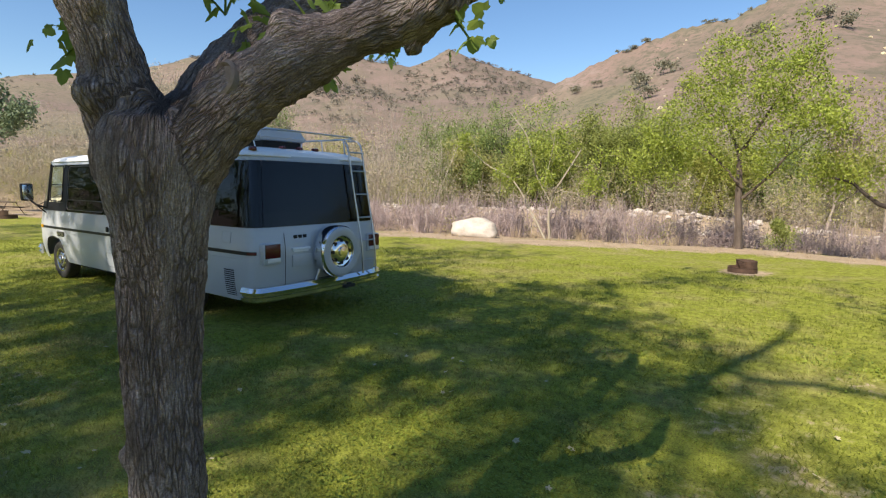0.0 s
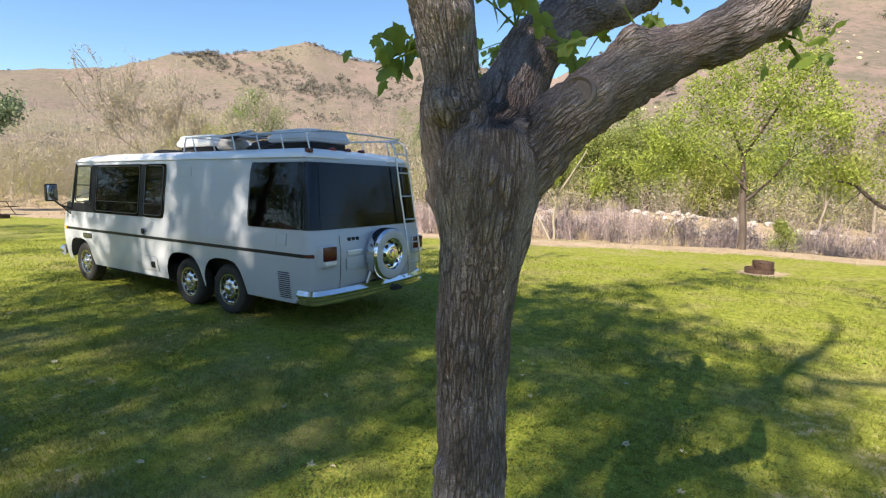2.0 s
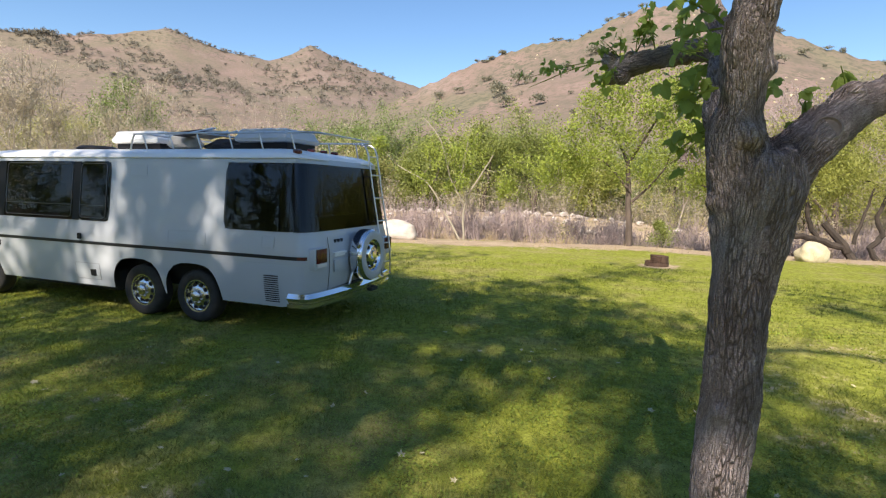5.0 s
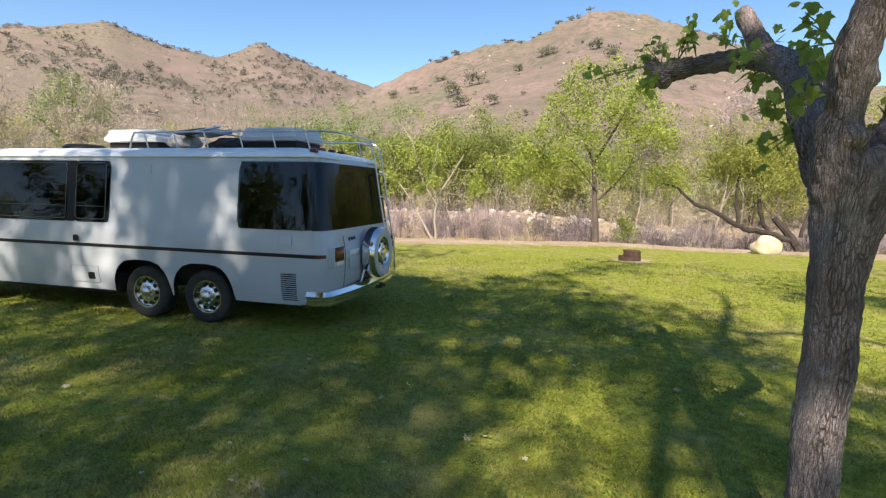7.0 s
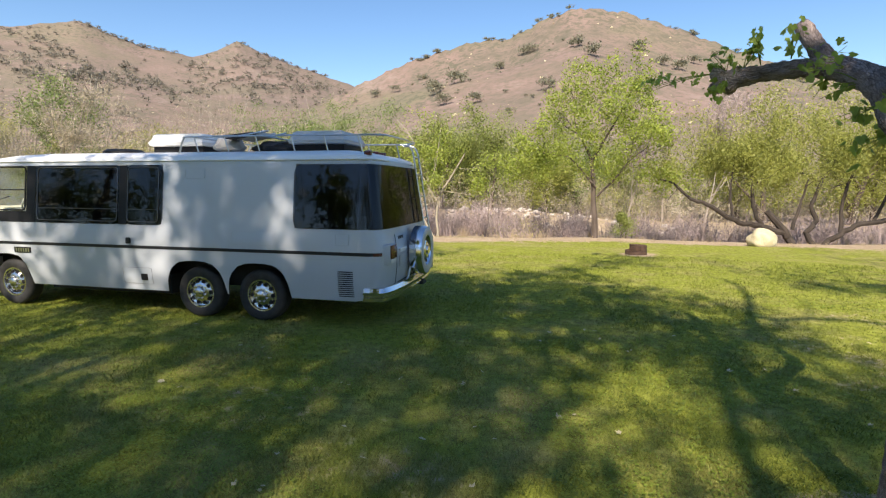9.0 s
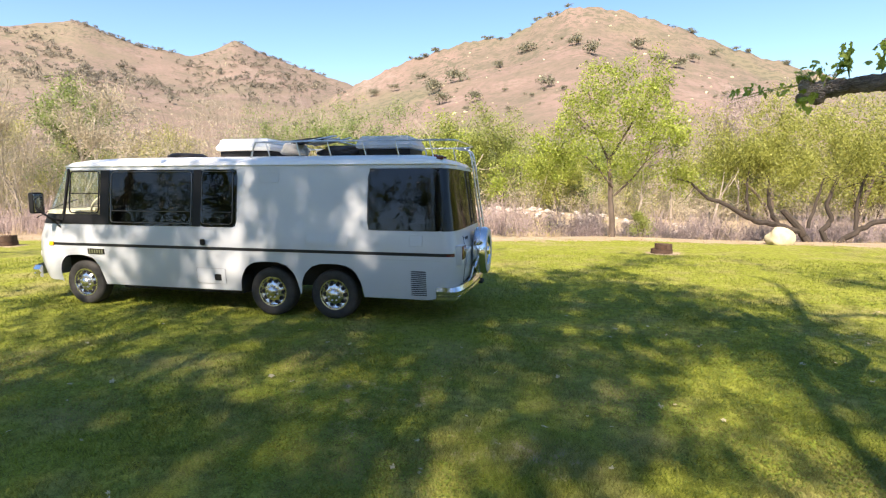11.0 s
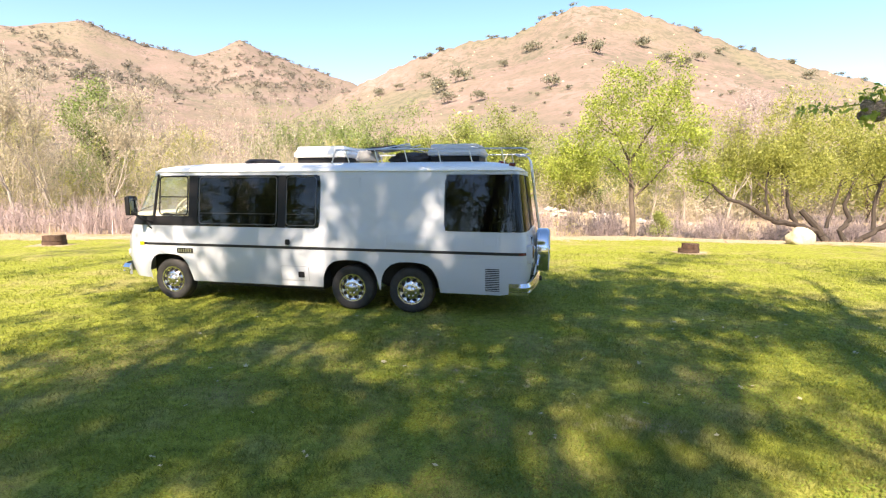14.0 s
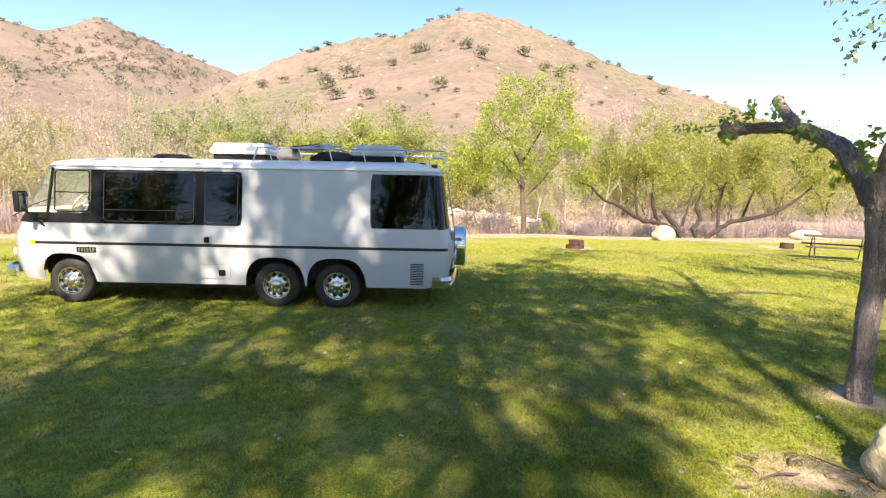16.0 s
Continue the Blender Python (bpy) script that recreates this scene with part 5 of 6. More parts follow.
limbed_tree("willow_tree", "leaning multi-stemmed willow with yellow-green leaves on the bank", (8.6, 22.3), [
    [(-0.8, 0, -0.1, 0.17), (-1.2, 0.1, 0.6, 0.15), (-1.9, 0.2, 1.5, 0.12)],
    [(-1.2, 0, 0.5, 0.13), (-2.0, 0.1, 0.8, 0.12), (-2.8, 0, 0.92, 0.11), (-3.6, -0.1, 1.25, 0.1), (-4.4, -0.1, 1.75, 0.085), (-5.0, 0, 1.95, 0.07), (-5.7, 0.1, 2.6, 0.05), (-6.3, 0.1, 2.8, 0.035)],
    [(-2.0, 0.1, 0.75, 0.1), (-2.45, 0.2, 1.65, 0.085), (-2.5, 0.2, 3.05, 0.065), (-2.75, 0.3, 4.2, 0.04)],
    [(0, 0, -0.1, 0.12), (-0.3, 0.1, 0.6, 0.11), (0.1, 0.2, 1.05, 0.1), (-0.15, 0.2, 1.75, 0.08), (0.3, 0.3, 3.0, 0.05)],
    [(0.3, 0, -0.1, 0.13), (0.8, -0.1, 0.5, 0.12), (1.4, -0.1, 0.9, 0.11), (2.7, 0, 1.15, 0.1), (4.4, 0.1, 1.7, 0.08), (5.8, 0.2, 2.75, 0.05)],
    [(-0.9, 0.1, 0.7, 0.08), (-0.6, 0.2, 1.6, 0.06), (-0.3, 0.3, 2.8, 0.04)],
    [(-3.25, 0, 1.1, 0.07), (-3.4, 0.1, 2.25, 0.05), (-3.3, 0.2, 3.6, 0.03)],
    [(1.0, 0.1, 0.6, 0.09), (1.1, 0.2, 2.3, 0.06), (1.5, 0.2, 3.4, 0.04)],
    [(2.2, 0.1, 1.1, 0.07), (2.8, 0.2, 2.6, 0.05), (3.0, 0.2, 3.8, 0.03)],
], M["bark_willow"], M["leaf_willow"], 0.11, 44, 0.55, 33, 7,
    [((-4.4, 0.4, 4.4), (2.2, 1.8, 1.5), 80), ((-0.6, 0.6, 5.0), (2.6, 1.9, 1.9), 120), ((3.6, 0.5, 5.0), (2.6, 1.9, 2.0), 120), ((6.4, 0.4, 4.6), (2.6, 1.8, 1.8), 90), ((-5.6, 0.3, 3.3), (1.2, 1.1, 0.6), 20), ((7.6, 0.3, 3.0), (1.8, 1.2, 0.9), 30), ((1.5, 0.5, 3.6), (2.6, 1.2, 0.5), 30)], 0.3, 0.9, 0.9, 0.4, 2.3)
limbed_tree("branchy_tree", "thin grey-limbed tree with sparse green leaves by the track", (-7.7, 22.4), [
    [(0.1, 0, -0.1, 0.061), (0.1, 0, 1.8, 0.051), (0.85, 0, 3.1, 0.037), (1.35, 0.1, 4.0, 0.024)],
    [(0, 0, -0.1, 0.051), (-0.8, 0.1, 1.2, 0.041), (-1.75, 0.1, 2.65, 0.031), (-3.3, 0.2, 3.5, 0.02), (-4.3, 0.2, 4.5, 0.012)],
    [(0.05, 0, 1.8, 0.034), (-0.65, 0.1, 2.95, 0.031), (-1.15, 0.1, 4.65, 0.024), (-2.0, 0.2, 5.7, 0.014)],
    [(0.2, 0, 2.3, 0.02), (2.2, 0.1, 1.95, 0.017), (2.85, 0.1, 1.5, 0.01)],
    [(-0.3, 0.1, 2.4, 0.027), (0.0, 0.2, 3.8, 0.02), (0.2, 0.3, 5.4, 0.014)],
], M["bark_grey"], M["leaf_lime"], 0.1, 12, 0.35, 35, 3, [((-0.1, 0, 4.6), (0.9, 0.7, 0.9), 26), ((0.9, 0, 4.0), (0.8, 0.6, 0.6), 16), ((-0.9, 0, 5.7), (0.8, 0.6, 0.6), 12)], 0.55, 0.0, 0.8)


limbed_tree("leafy_shrub", "small leafy green shrub beside the lime-green tree", (1.05, 23.4), [
    [(0, 0, -0.05, 0.02), (-0.15, 0.05, 0.5, 0.014), (-0.25, 0.1, 0.9, 0.008)],
    [(0.05, 0, -0.05, 0.02), (0.15, -0.05, 0.5, 0.014), (0.3, 0.0, 0.95, 0.008)],
], M["bark_willow"], M["leaf_far"], 0.07, 20, 0.25, 39, 2, [((0, 0, 0.45), (0.65, 0.5, 0.4), 34), ((0.15, 0, 0.8), (0.35, 0.3, 0.2), 10)], 0.5, 0.0, 0.3, 0.4, 0.2)


# ---- river-side thickets ----
def ribbons(foot, tip, bend, width, r, plain=False):
    """Thin bent ribbons from foot to tip, as two quads each."""
    k = len(foot)
    side = r.normal(size=(k, 3))
    side[:, 2] *= 0.2
    side /= np.linalg.norm(side, axis=1, keepdims=True)
    rows = []
    if plain:
        v = np.stack([foot - side * width, foot + side * width, tip + side * width * 0.25, tip - side * width * 0.25], 1).reshape(-1, 3)
        return v, np.arange(4 * k).reshape(-1, 4)
    for f, w in ((0, 1.0), (0.55, 0.7), (1.0, 0.2)):
        c = foot + (tip - foot) * f + bend * (f * (1 - f) * 4)
        for s in (-1, 1):
            rows.append(c + s * side * width * w)
    v = np.stack(rows, 1).reshape(-1, 3)
    i = np.arange(k)[:, None] * 6
    return v, np.vstack([np.hstack([i, i + 1, i + 3, i + 2]), np.hstack([i + 2, i + 3, i + 5, i + 4])])


def thicket(name, label, spots, height, stems, material, seed, lean=0.5, width=0.005, sub=6, leaves=None, leaf_size=0.12, per=3):
    """Thickets of thin stems, each with finer twigs, and leaves where there are any, joined as one mass."""
    r = np.random.default_rng(seed)
    sp = np.repeat(np.asarray(spots, float), stems, axis=0)
    k = len(sp)
    h = sp[:, 2:3] * height * (0.4 + 0.65 * r.random((k, 1)))
    ang = r.random(k) * 6.283
    ln = (lean * (0.1 + r.random(k)))[:, None]
    foot = np.empty((k, 3))
    foot[:, :2] = sp[:, :2] + r.normal(size=(k, 2)) * 0.12 * height * sp[:, 2:3]
    foot[:, 2] = ground_z(foot[:, 0], foot[:, 1]) - 0.05
    tip = foot + np.hstack([np.stack([np.cos(ang), np.sin(ang)], 1) * ln * h, h])
    bend = r.normal(size=(k, 3)) * 0.06 * h
    v1, f1 = ribbons(foot, tip, bend, width * h, r)
    t = 0.3 + 0.7 * np.repeat(r.random((k, 1)), sub, axis=0) * r.random((k * sub, 1)) ** 0.5
    a, b, bb, hh = (np.repeat(q, sub, axis=0) for q in (foot, tip, bend, h))
    st = a + (b - a) * t + bb * (t * (1 - t) * 4)
    d = r.normal(size=(k * sub, 3)) + np.array([0, 0, 0.5])
    d /= np.linalg.norm(d, axis=1, keepdims=True)
    en = st + d * hh * (0.12 + 0.18 * r.random((k * sub, 1)))
    v2, f2 = ribbons(st, en, r.normal(size=(k * sub, 3)) * 0.02 * hh, width * 0.45 * hh, r, True)
    ob = arrays(name, np.vstack([v1, v2]), np.vstack([f1, f2 + len(v1)]), material, None, label)
    tagged(ob, "", "shrubs", "", "stuff")
    if leaves is not None:
        pick = r.random(len(en)) < per / sub
        lv = leaf_cloud(en[pick], leaf_size, 5, 0.3, leaves, name + "_leaves", None, label, 0.6, 0, seed + 1)
        tagged(lv, "", "shrubs", "", "stuff")
    return ob


def belt(count, x0, x1, d0, d1, seed, s0=0.7, s1=1.3):
    """Spots in a belt that follows the lawn's edge: x, y and size."""
    r = np.random.default_rng(seed)
    x = x0 + (x1 - x0) * r.random(count)
    y = lawn_edge(x) + d0 + (d1 - d0) * r.random(count)
    return np.stack([x, y, s0 + (s1 - s0) * r.random(count)], 1)


thicket("mauve_thicket", "low leafless mauve-grey willow scrub behind the track", belt(800, -40, 36, 3.0, 10.5, 41), 1.8, 16, M["twig_mauve"], 42, 0.35, 0.008, 10, M["leaf_mauve"], 0.07, 1.6)
thicket("dry_reeds", "dry straw-coloured reeds along the bank", belt(150, -40, 34, 2.2, 4, 43, 0.6, 1.1), 0.65, 30, M["twig_tan"], 44, 0.4, 0.008, 2)
thicket("dry_grass", "dry grass tufts along the dirt track", belt(620, -40, 30, -2.6, 2.6, 55, 0.5, 1.2), 0.18, 22, M["twig_tan"], 56, 0.7, 0.02, 1)
thicket("grey_thicket", "bare grey-brown brush along the river", belt(640, -100, 50, 24, 60, 45), 7.6, 9, M["twig_grey"], 46, 0.35, 0.0018, 10, M["leaf_fuzz"], 0.15, 3.2)
thicket("low_brush", "low grey-green scrub beyond the river stones", belt(420, -60, 44, 17, 27, 57), 2.6, 10, M["twig_grey"], 58, 0.5, 0.004, 8, M["leaf_fuzz"], 0.13, 2.4)
thicket("green_brush", "fresh green brush along the river", belt(260, -50, 42, 20, 45, 47), 4.8, 10, M["twig_grey"], 48, 0.45, 0.003, 8, M["leaf_far"], 0.17, 4)
thicket("left_thicket", "bare tan brush beside the lawn", belt(260, -90, -18, 8, 28, 49), 8.0, 8, M["twig_grey"], 50, 0.45, 0.0018, 12, M["leaf_fuzz"], 0.12, 5)
thicket("tan_brush", "dry tan brush beyond the river", belt(300, -80, 10, 26, 55, 52), 6.6, 8, M["twig_tan"], 53, 0.35, 0.0022, 10, M["leaf_olive"], 0.14, 6)



def bushes(name, label, spots, material, seed, leaf=0.2, centres=18, per=14, aspect=0.5):
    """Rounded shrubs whose leaves lie in puffs near the outside; spots give x, y and height."""
    r = np.random.default_rng(seed)
    sp = np.repeat(np.asarray(spots), centres, axis=0)
    q = r.normal(size=(len(sp), 3))
    q[:, 2] = np.abs(q[:, 2])
    q = q / np.linalg.norm(q, axis=1, keepdims=True) * (0.55 + 0.45 * r.random((len(sp), 1)))
    c = np.stack([sp[:, 0] + q[:, 0] * sp[:, 2] * 0.5, sp[:, 1] + q[:, 1] * sp[:, 2] * 0.5, ground_z(sp[:, 0], sp[:, 1]) + q[:, 2] * sp[:, 2] * 0.9], 1)
    return tagged(leaf_cloud(c, leaf, per, 0.55, material, name, None, label, aspect, -0.4, seed), "", "shrubs", "", "stuff")


bushes("tan_bushes", "budding tan shrubs along the river", belt(165, -80, 40, 20, 60, 221, 5.0, 12), M["leaf_fuzz"], 222, 0.26, 24, 40, 0.08)
bushes("olive_bushes", "yellow-green budding shrubs along the river", belt(130, -90, 44, 15, 52, 223, 2.5, 6.5), M["leaf_olive"], 224, 0.16, 22, 42, 0.3)
bushes("left_bushes", "tan budding shrubs beside the lawn", belt(95, -92, -28, 10, 32, 225, 6, 11), M["leaf_fuzz"], 226, 0.22, 26, 48, 0.08)
bushes("left_green_bushes", "olive-green shrubs beside the lawn", belt(60, -92, -28, 10, 34, 229, 3.5, 8), M["leaf_olive"], 230, 0.14, 20, 60, 0.4)
bushes("edge_bushes", "tall tan shrubs at the lawn's far side", belt(60, -76, -38, 8, 20, 231, 7, 12), M["leaf_fuzz"], 232, 0.26, 28, 42, 0.08)
bushes("bank_bushes", "small green shrubs on the river bank", belt(26, -20, 26, 2.6, 9, 227, 0.6, 1.3), M["leaf_olive"], 228, 0.07, 10, 16)

# trees behind the river
FAR_TREES = [(-24, 49, 61, "leaf_green", 1.55), (-18.5, 47, 62, "leaf_green", 1.5), (-12, 52, 63, "leaf_green", 1.1), (-37, 32, 77, "leaf_green", 1.3), (-5, 50, 64, "leaf_far", 1.0), (5, 50, 65, "leaf_far", 0.95), (-53, 38, 66, "leaf_olive", 1.45),
             (-47, 42, 67, "leaf_olive", 1.0), (-33, 54, 68, "leaf_olive", 0.9), (14, 46, 69, "leaf_willow", 1.0), (22, 42, 70, "leaf_willow", 1.0), (31, 42, 71, "leaf_willow", 1.0), (-2, 42, 72, "leaf_willow", 0.75),
             (-15, 41, 74, "leaf_far", 0.65), (40, 44, 75, "leaf_green", 0.9), (-16, 44, 201, "leaf_far", 0.9), (-28, 50, 202, "leaf_olive", 1.1),
             (-29.5, 47, 211, "leaf_green", 1.5), (-10.5, 40, 212, "leaf_far", 1.1), (-6.6, 41, 213, "leaf_far", 1.15), (-14.5, 38, 214, "leaf_far", 0.85), (-20.8, 38, 215, "leaf_green", 0.95),
             (14.5, 42, 217, "leaf_willow", 1.3), (20, 41, 218, "leaf_willow", 1.35), (26.5, 42, 219, "leaf_willow", 1.3), (-42, 46, 203, "leaf_olive", 1.2), (-9, 46, 204, "leaf_green", 1.0), (1, 46, 205, "leaf_green", 0.9), (-60, 40, 206, "leaf_olive", 1.2), (-20, 38, 208, "leaf_olive", 0.8)]
for x, y, seed, leaf, s in FAR_TREES:
    tree("riverside_tree", "leafy green tree behind the river bed", (x, y), [((0, 0, 0), (0.05, 0, 1), 2.6 * s, 0.2 * s), ((0.2, 0, 0), (-0.35, 0.1, 0.9), 2.4 * s, 0.15 * s)], M["bark_dark"], M[leaf], 0.14, 52, 0.8, seed,
         depth=3, group="riverside trees", spread=34, up=0.35, shrink=0.72, fill=[((0, 0, 4.8 * s), (1.5 * s if seed == 77 else 3.4 * s, 2.4 * s, 2.6 * s), 100), ((-1.0 * s, 0, 2.3 * s), (1.6 * s if seed == 77 else 3.2 * s, 2.2 * s, 1.6 * s), 60)])
tree("grey_leaved_tree", "tall blue-green leafy tree at the lawn's far side", (-50.5, 14.8), [((0, 0, 0), (0.0, 0, 1), 3.6, 0.15)], M["bark_dark"], M["leaf_blue"], 0.26, 34, 0.8, 81, depth=3, spread=30, up=0.4, shrink=0.7,
     fill=[((0, 0, 8.0), (2.6, 2.8, 4.0), 170), ((0, 0, 4.4), (2.2, 2.2, 2.2), 60)])
for k, (x, y, s) in enumerate(((-33, 21, 1.0), (-38.5, 22.5, 1.15), (-29, 23.5, 0.85), (-35.5, 25.5, 1.05), (9.5, 39.5, 0.9), (12.0, 42.0, 1.0), (7.0, 41.5, 1.0), (3.8, 38.5, 0.8))):
    tree("bare_tree", "leafless grey tree with fine twigs by the river", (x, y), [((0, 0, 0), (0.02 - 0.03 * (k % 4), 0, 1), 2.4 * s, 0.11 * s)], M["twig_grey"], M["leaf_fuzz" if k < 4 else "leaf_mauve"], 0.2, 7, 0.35, 83 + k, depth=5, group="bare trees", aspect=0.16, droop=-0.5, least=0.013, spread=26, up=0.45, shrink=0.82)

# river-bed boulders
bm = bmesh.new()
r = np.random.default_rng(91)
for k in range(460):
    x = -34 + 40 * r.random()
    if noise.noise(Vector((x * 0.35, 2.0, 4.0))) < -0.12 - 0.5 * r.random():
        continue
    y = float(lawn_edge(x)) + 11.2 + 5.5 * r.random() ** 1.3
    s = 0.13 + 0.42 * r.random() ** 2.6
    stone(bm, (x, y, gz(x, y) + 0.22 * s), (s * 1.25, s, s * 0.75), k * 1.7, 1, 0.25)
tagged(part("river_boulders", bm, M["rock_white"], None, "pale boulders along the far river bank"), "", "boulders", "", "stuff")

# ---- single boulders ----
for name, x, y, size, seed, mt, lab in (("boulder", -10.4, 20.6, (2.3, 1.4, 1.05), 3.1, "rock_white", "large pale boulder at the edge of the lawn"),
                                        ("boulder", 5.4, 19.5, (0.92, 0.85, 0.84), 7.7, "rock_buff", "round buff boulder on the bank"),
                                        ("boulder", 13.6, 21.4, (1.6, 0.9, 0.6), 12.2, "rock_buff", "low pale boulder by the river"),
                                        ("boulder", 19.0, 22.4, (0.9, 0.8, 0.6), 15.5, "rock_white", "low pale boulder by the river"),
                                        ("boulder", -2.12, -0.28, (0.5, 0.42, 0.5), 18.3, "rock_buff", "grey-buff boulder in a patch of bare earth")):
    bm = bmesh.new()
    stone(bm, (0, 0, size[2] * 0.3), size, seed, 4, 0.13)
    ob = part(name, bm, M[mt], None, lab)
    ob.location = (x, y, gz(x, y))
    tagged(ob, "", "boulder", "boulders")


# ---- fire rings and tables ----
def fire_ring(x, y, turn, s=1.0):
    t = thing("fire_ring", "low rusty steel fire ring with a grate on bare earth", "fire ring", (x, y, gz(x, y)), turn, "fire rings")
    bm = bmesh.new()
    lathe(bm, [(0.44, 0.0), (0.44, 0.17), (0.455, 0.18), (0.41, 0.18), (0.41, 0.0)], 28)
    part("ring", bm, M["rust"], t, "")
    # raised back half with an open grate between its ends
    bm = bmesh.new()
    arc = [radians(a) for a in range(-100, 101, 12)]
    rows = [[bm.verts.new((-q * math.cos(a), q * math.sin(a), z)) for a in arc] for q, z in ((0.42, 0.16), (0.42, 0.4), (0.4, 0.4), (0.4, 0.16))]
    for lo, hi in zip(rows, rows[1:] + rows[:1]):
        for k in range(len(arc) - 1):
            bm.faces.new((lo[k], lo[k + 1], hi[k + 1], hi[k]))
    part("shield", bm, M["rust"], t, "raised rusty back plate")
    for k in range(9):
        v = -0.34 + k * 0.085
        w = math.sqrt(0.41 ** 2 - v * v)
        bm = bmesh.new()
        tube(bm, [(-w, v, 0.385), (0.08, v, 0.385)], 0.009, 5)
        part("grate_bar", bm, M["rust"], t)
    bm = bmesh.new()
    box(bm, (0.08, 0, 0.385), (0.03, 0.8, 0.03), 0.006)
    part("grate_bar", bm, M["rust"], t)
    for o in t.children:
        o.data.transform(Matrix.Scale(s, 4))
    return t


for x, y, a, s in ((0.02, 15.0, 200, 0.74), (-21.8, 12.6, 150, 0.85), (8.7, 16.0, 30, 0.55), (-33, 11.6, 70, 1.0), (22, 22, 10, 1.0)):
    fire_ring(x, y, a, s)


def picnic_table(x, y, turn):
    t = thing("picnic_table", "weathered brown picnic table with two benches", "picnic table", (x, y, gz(x, y)), turn, "picnic tables")
    for k in range(4):
        bm = bmesh.new()
        box(bm, (0, -0.27 + k * 0.18, 0.74), (1.8, 0.165, 0.04), 0.008)
        part("tabletop_plank", bm, M["table_wood"], t)
    for s in (-1, 1):
        bm = bmesh.new()
        box(bm, (0, s * 0.68, 0.44), (1.8, 0.26, 0.04), 0.008)
        part("bench", bm, M["table_wood"], t)
    for u in (-0.65, 0.65):
        bm = bmesh.new()
        tube(bm, [(u, -0.72, 0.0), (u, -0.25, 0.72)], 0.018, 8)
        tube(bm, [(u, 0.72, 0.0), (u, 0.25, 0.72)], 0.018, 8)
        tube(bm, [(u, -0.75, 0.41), (u, 0.75, 0.41)], 0.016, 8)
        part("leg_frame", bm, M["rust"], t)
    return t


picnic_table(7.6, 12.2, -32)
picnic_table(-36.5, 12.6, 20)
picnic_table(21.5, 20.5, -12)

# ---- trees and rocks on the hills ----
def hill_place(az, el_or_r):
    a = radians(az)
    x, y = HUB[0] + el_or_r * math.sin(a), HUB[1] + el_or_r * math.cos(a)
    return x, y, gz(x, y)


def hill_trees(name, label, spots, leaf, seed, per=6, leaves=30, leaf_size=0.16):
    """Small crowns on the far slopes; leaf size and spread go with each crown's size."""
    r = np.random.default_rng(seed)
    sp = np.repeat(np.array(spots), per, axis=0)
    k = len(sp)
    c = sp[:, :3] + np.hstack([r.normal(size=(k, 2)) * 0.3, 0.42 + 0.25 * r.random((k, 1))]) * sp[:, 3:4]
    v = np.repeat(np.hstack([c, sp[:, 3:4]]), leaves, axis=0)
    k = len(v)
    s = v[:, 3:4]
    pos = v[:, :3] + r.normal(size=(k, 3)) * np.array([0.16, 0.16, 0.13]) * s
    e, f = r.normal(size=(k, 3)), r.normal(size=(k, 3))
    e /= np.linalg.norm(e, axis=1, keepdims=True)
    f /= np.linalg.norm(f, axis=1, keepdims=True)
    ln = leaf_size * s * (0.6 + 0.8 * r.random((k, 1)))
    q = np.stack([pos - e * ln / 2, pos + f * ln * 0.35, pos + e * ln / 2, pos - f * ln * 0.35], 1).reshape(-1, 3)
    i = np.arange(k)[:, None] * 4
    ob = arrays(name, q, np.hstack([i, i + 1, i + 2, i + 3]), leaf, None, label)
    return tagged(ob, "", "trees", "", "stuff")


OAKS = [(-0.9, 13.6, 8), (4.0, 14.1, 7.5), (5.6, 13.2, 7.5), (10.2, 13.3, 8.5), (-8.5, 10.9, 9.5), (-10.7, 9.8, 9), (-3.8, 12.3, 5.5), (1.2, 10.2, 6), (17.2, 12.2, 5), (-17.1, 9.4, 6), (-14.9, 10.0, 5), (-12.0, 11.2, 5), (15.3, 11.8, 5.5), (24.3, 9.3, 6), (12.6, 11.9, 6), (14.0, 11.3, 7), (-9.6, 8.7, 7), (-6.2, 8.9, 6)]


def on_hill(az, el):
    """The place on the round hill seen from the lawn at a bearing and height, both in degrees."""
    a = radians(az)
    rr = np.arange(140.0, 548.0, 2.0)
    z = ground_z(HUB[0] + rr * math.sin(a), HUB[1] + rr * math.cos(a))
    k = np.nonzero(np.degrees(np.arctan2(z - 2.0, rr)) >= el)[0]
    q = float(rr[k[0]]) if len(k) else 546.0
    return hill_place(az, q)


r = np.random.default_rng(101)
spots = []
for lo, hi, count, size in ((-14, -10, 9, 4), (-5.5, -1.5, 10, 3), (-0.5, 3.5, 8, 4.2), (14.4, 15.4, 3, 6), (18.5, 20.8, 4, 4), (22.3, 24.0, 5, 4), (24.5, 30, 6, 4), (8, 14, 3, 2.5)):
    for k in range(count):
        x, y, z = hill_place(lo + (hi - lo) * r.random(), 544 + 8 * r.random())
        spots.append((x, y, z, size * (0.6 + 0.7 * r.random())))
for az, el, s in OAKS:
    x, y, z = on_hill(az, el)
    spots.append((x, y, z, 1.4 * s))
for k in range(60):
    az, rr = -15 + 50 * r.random(), 200 + 300 * r.random()
    x, y, z = hill_place(az, rr)
    spots.append((x, y, z, 1.5 + 2.5 * r.random() ** 2))
hill_trees("hill_oaks", "scattered dark oaks on the dry hill", spots, M["leaf_oak"], 103, 13, 36, 0.13)
spots = []
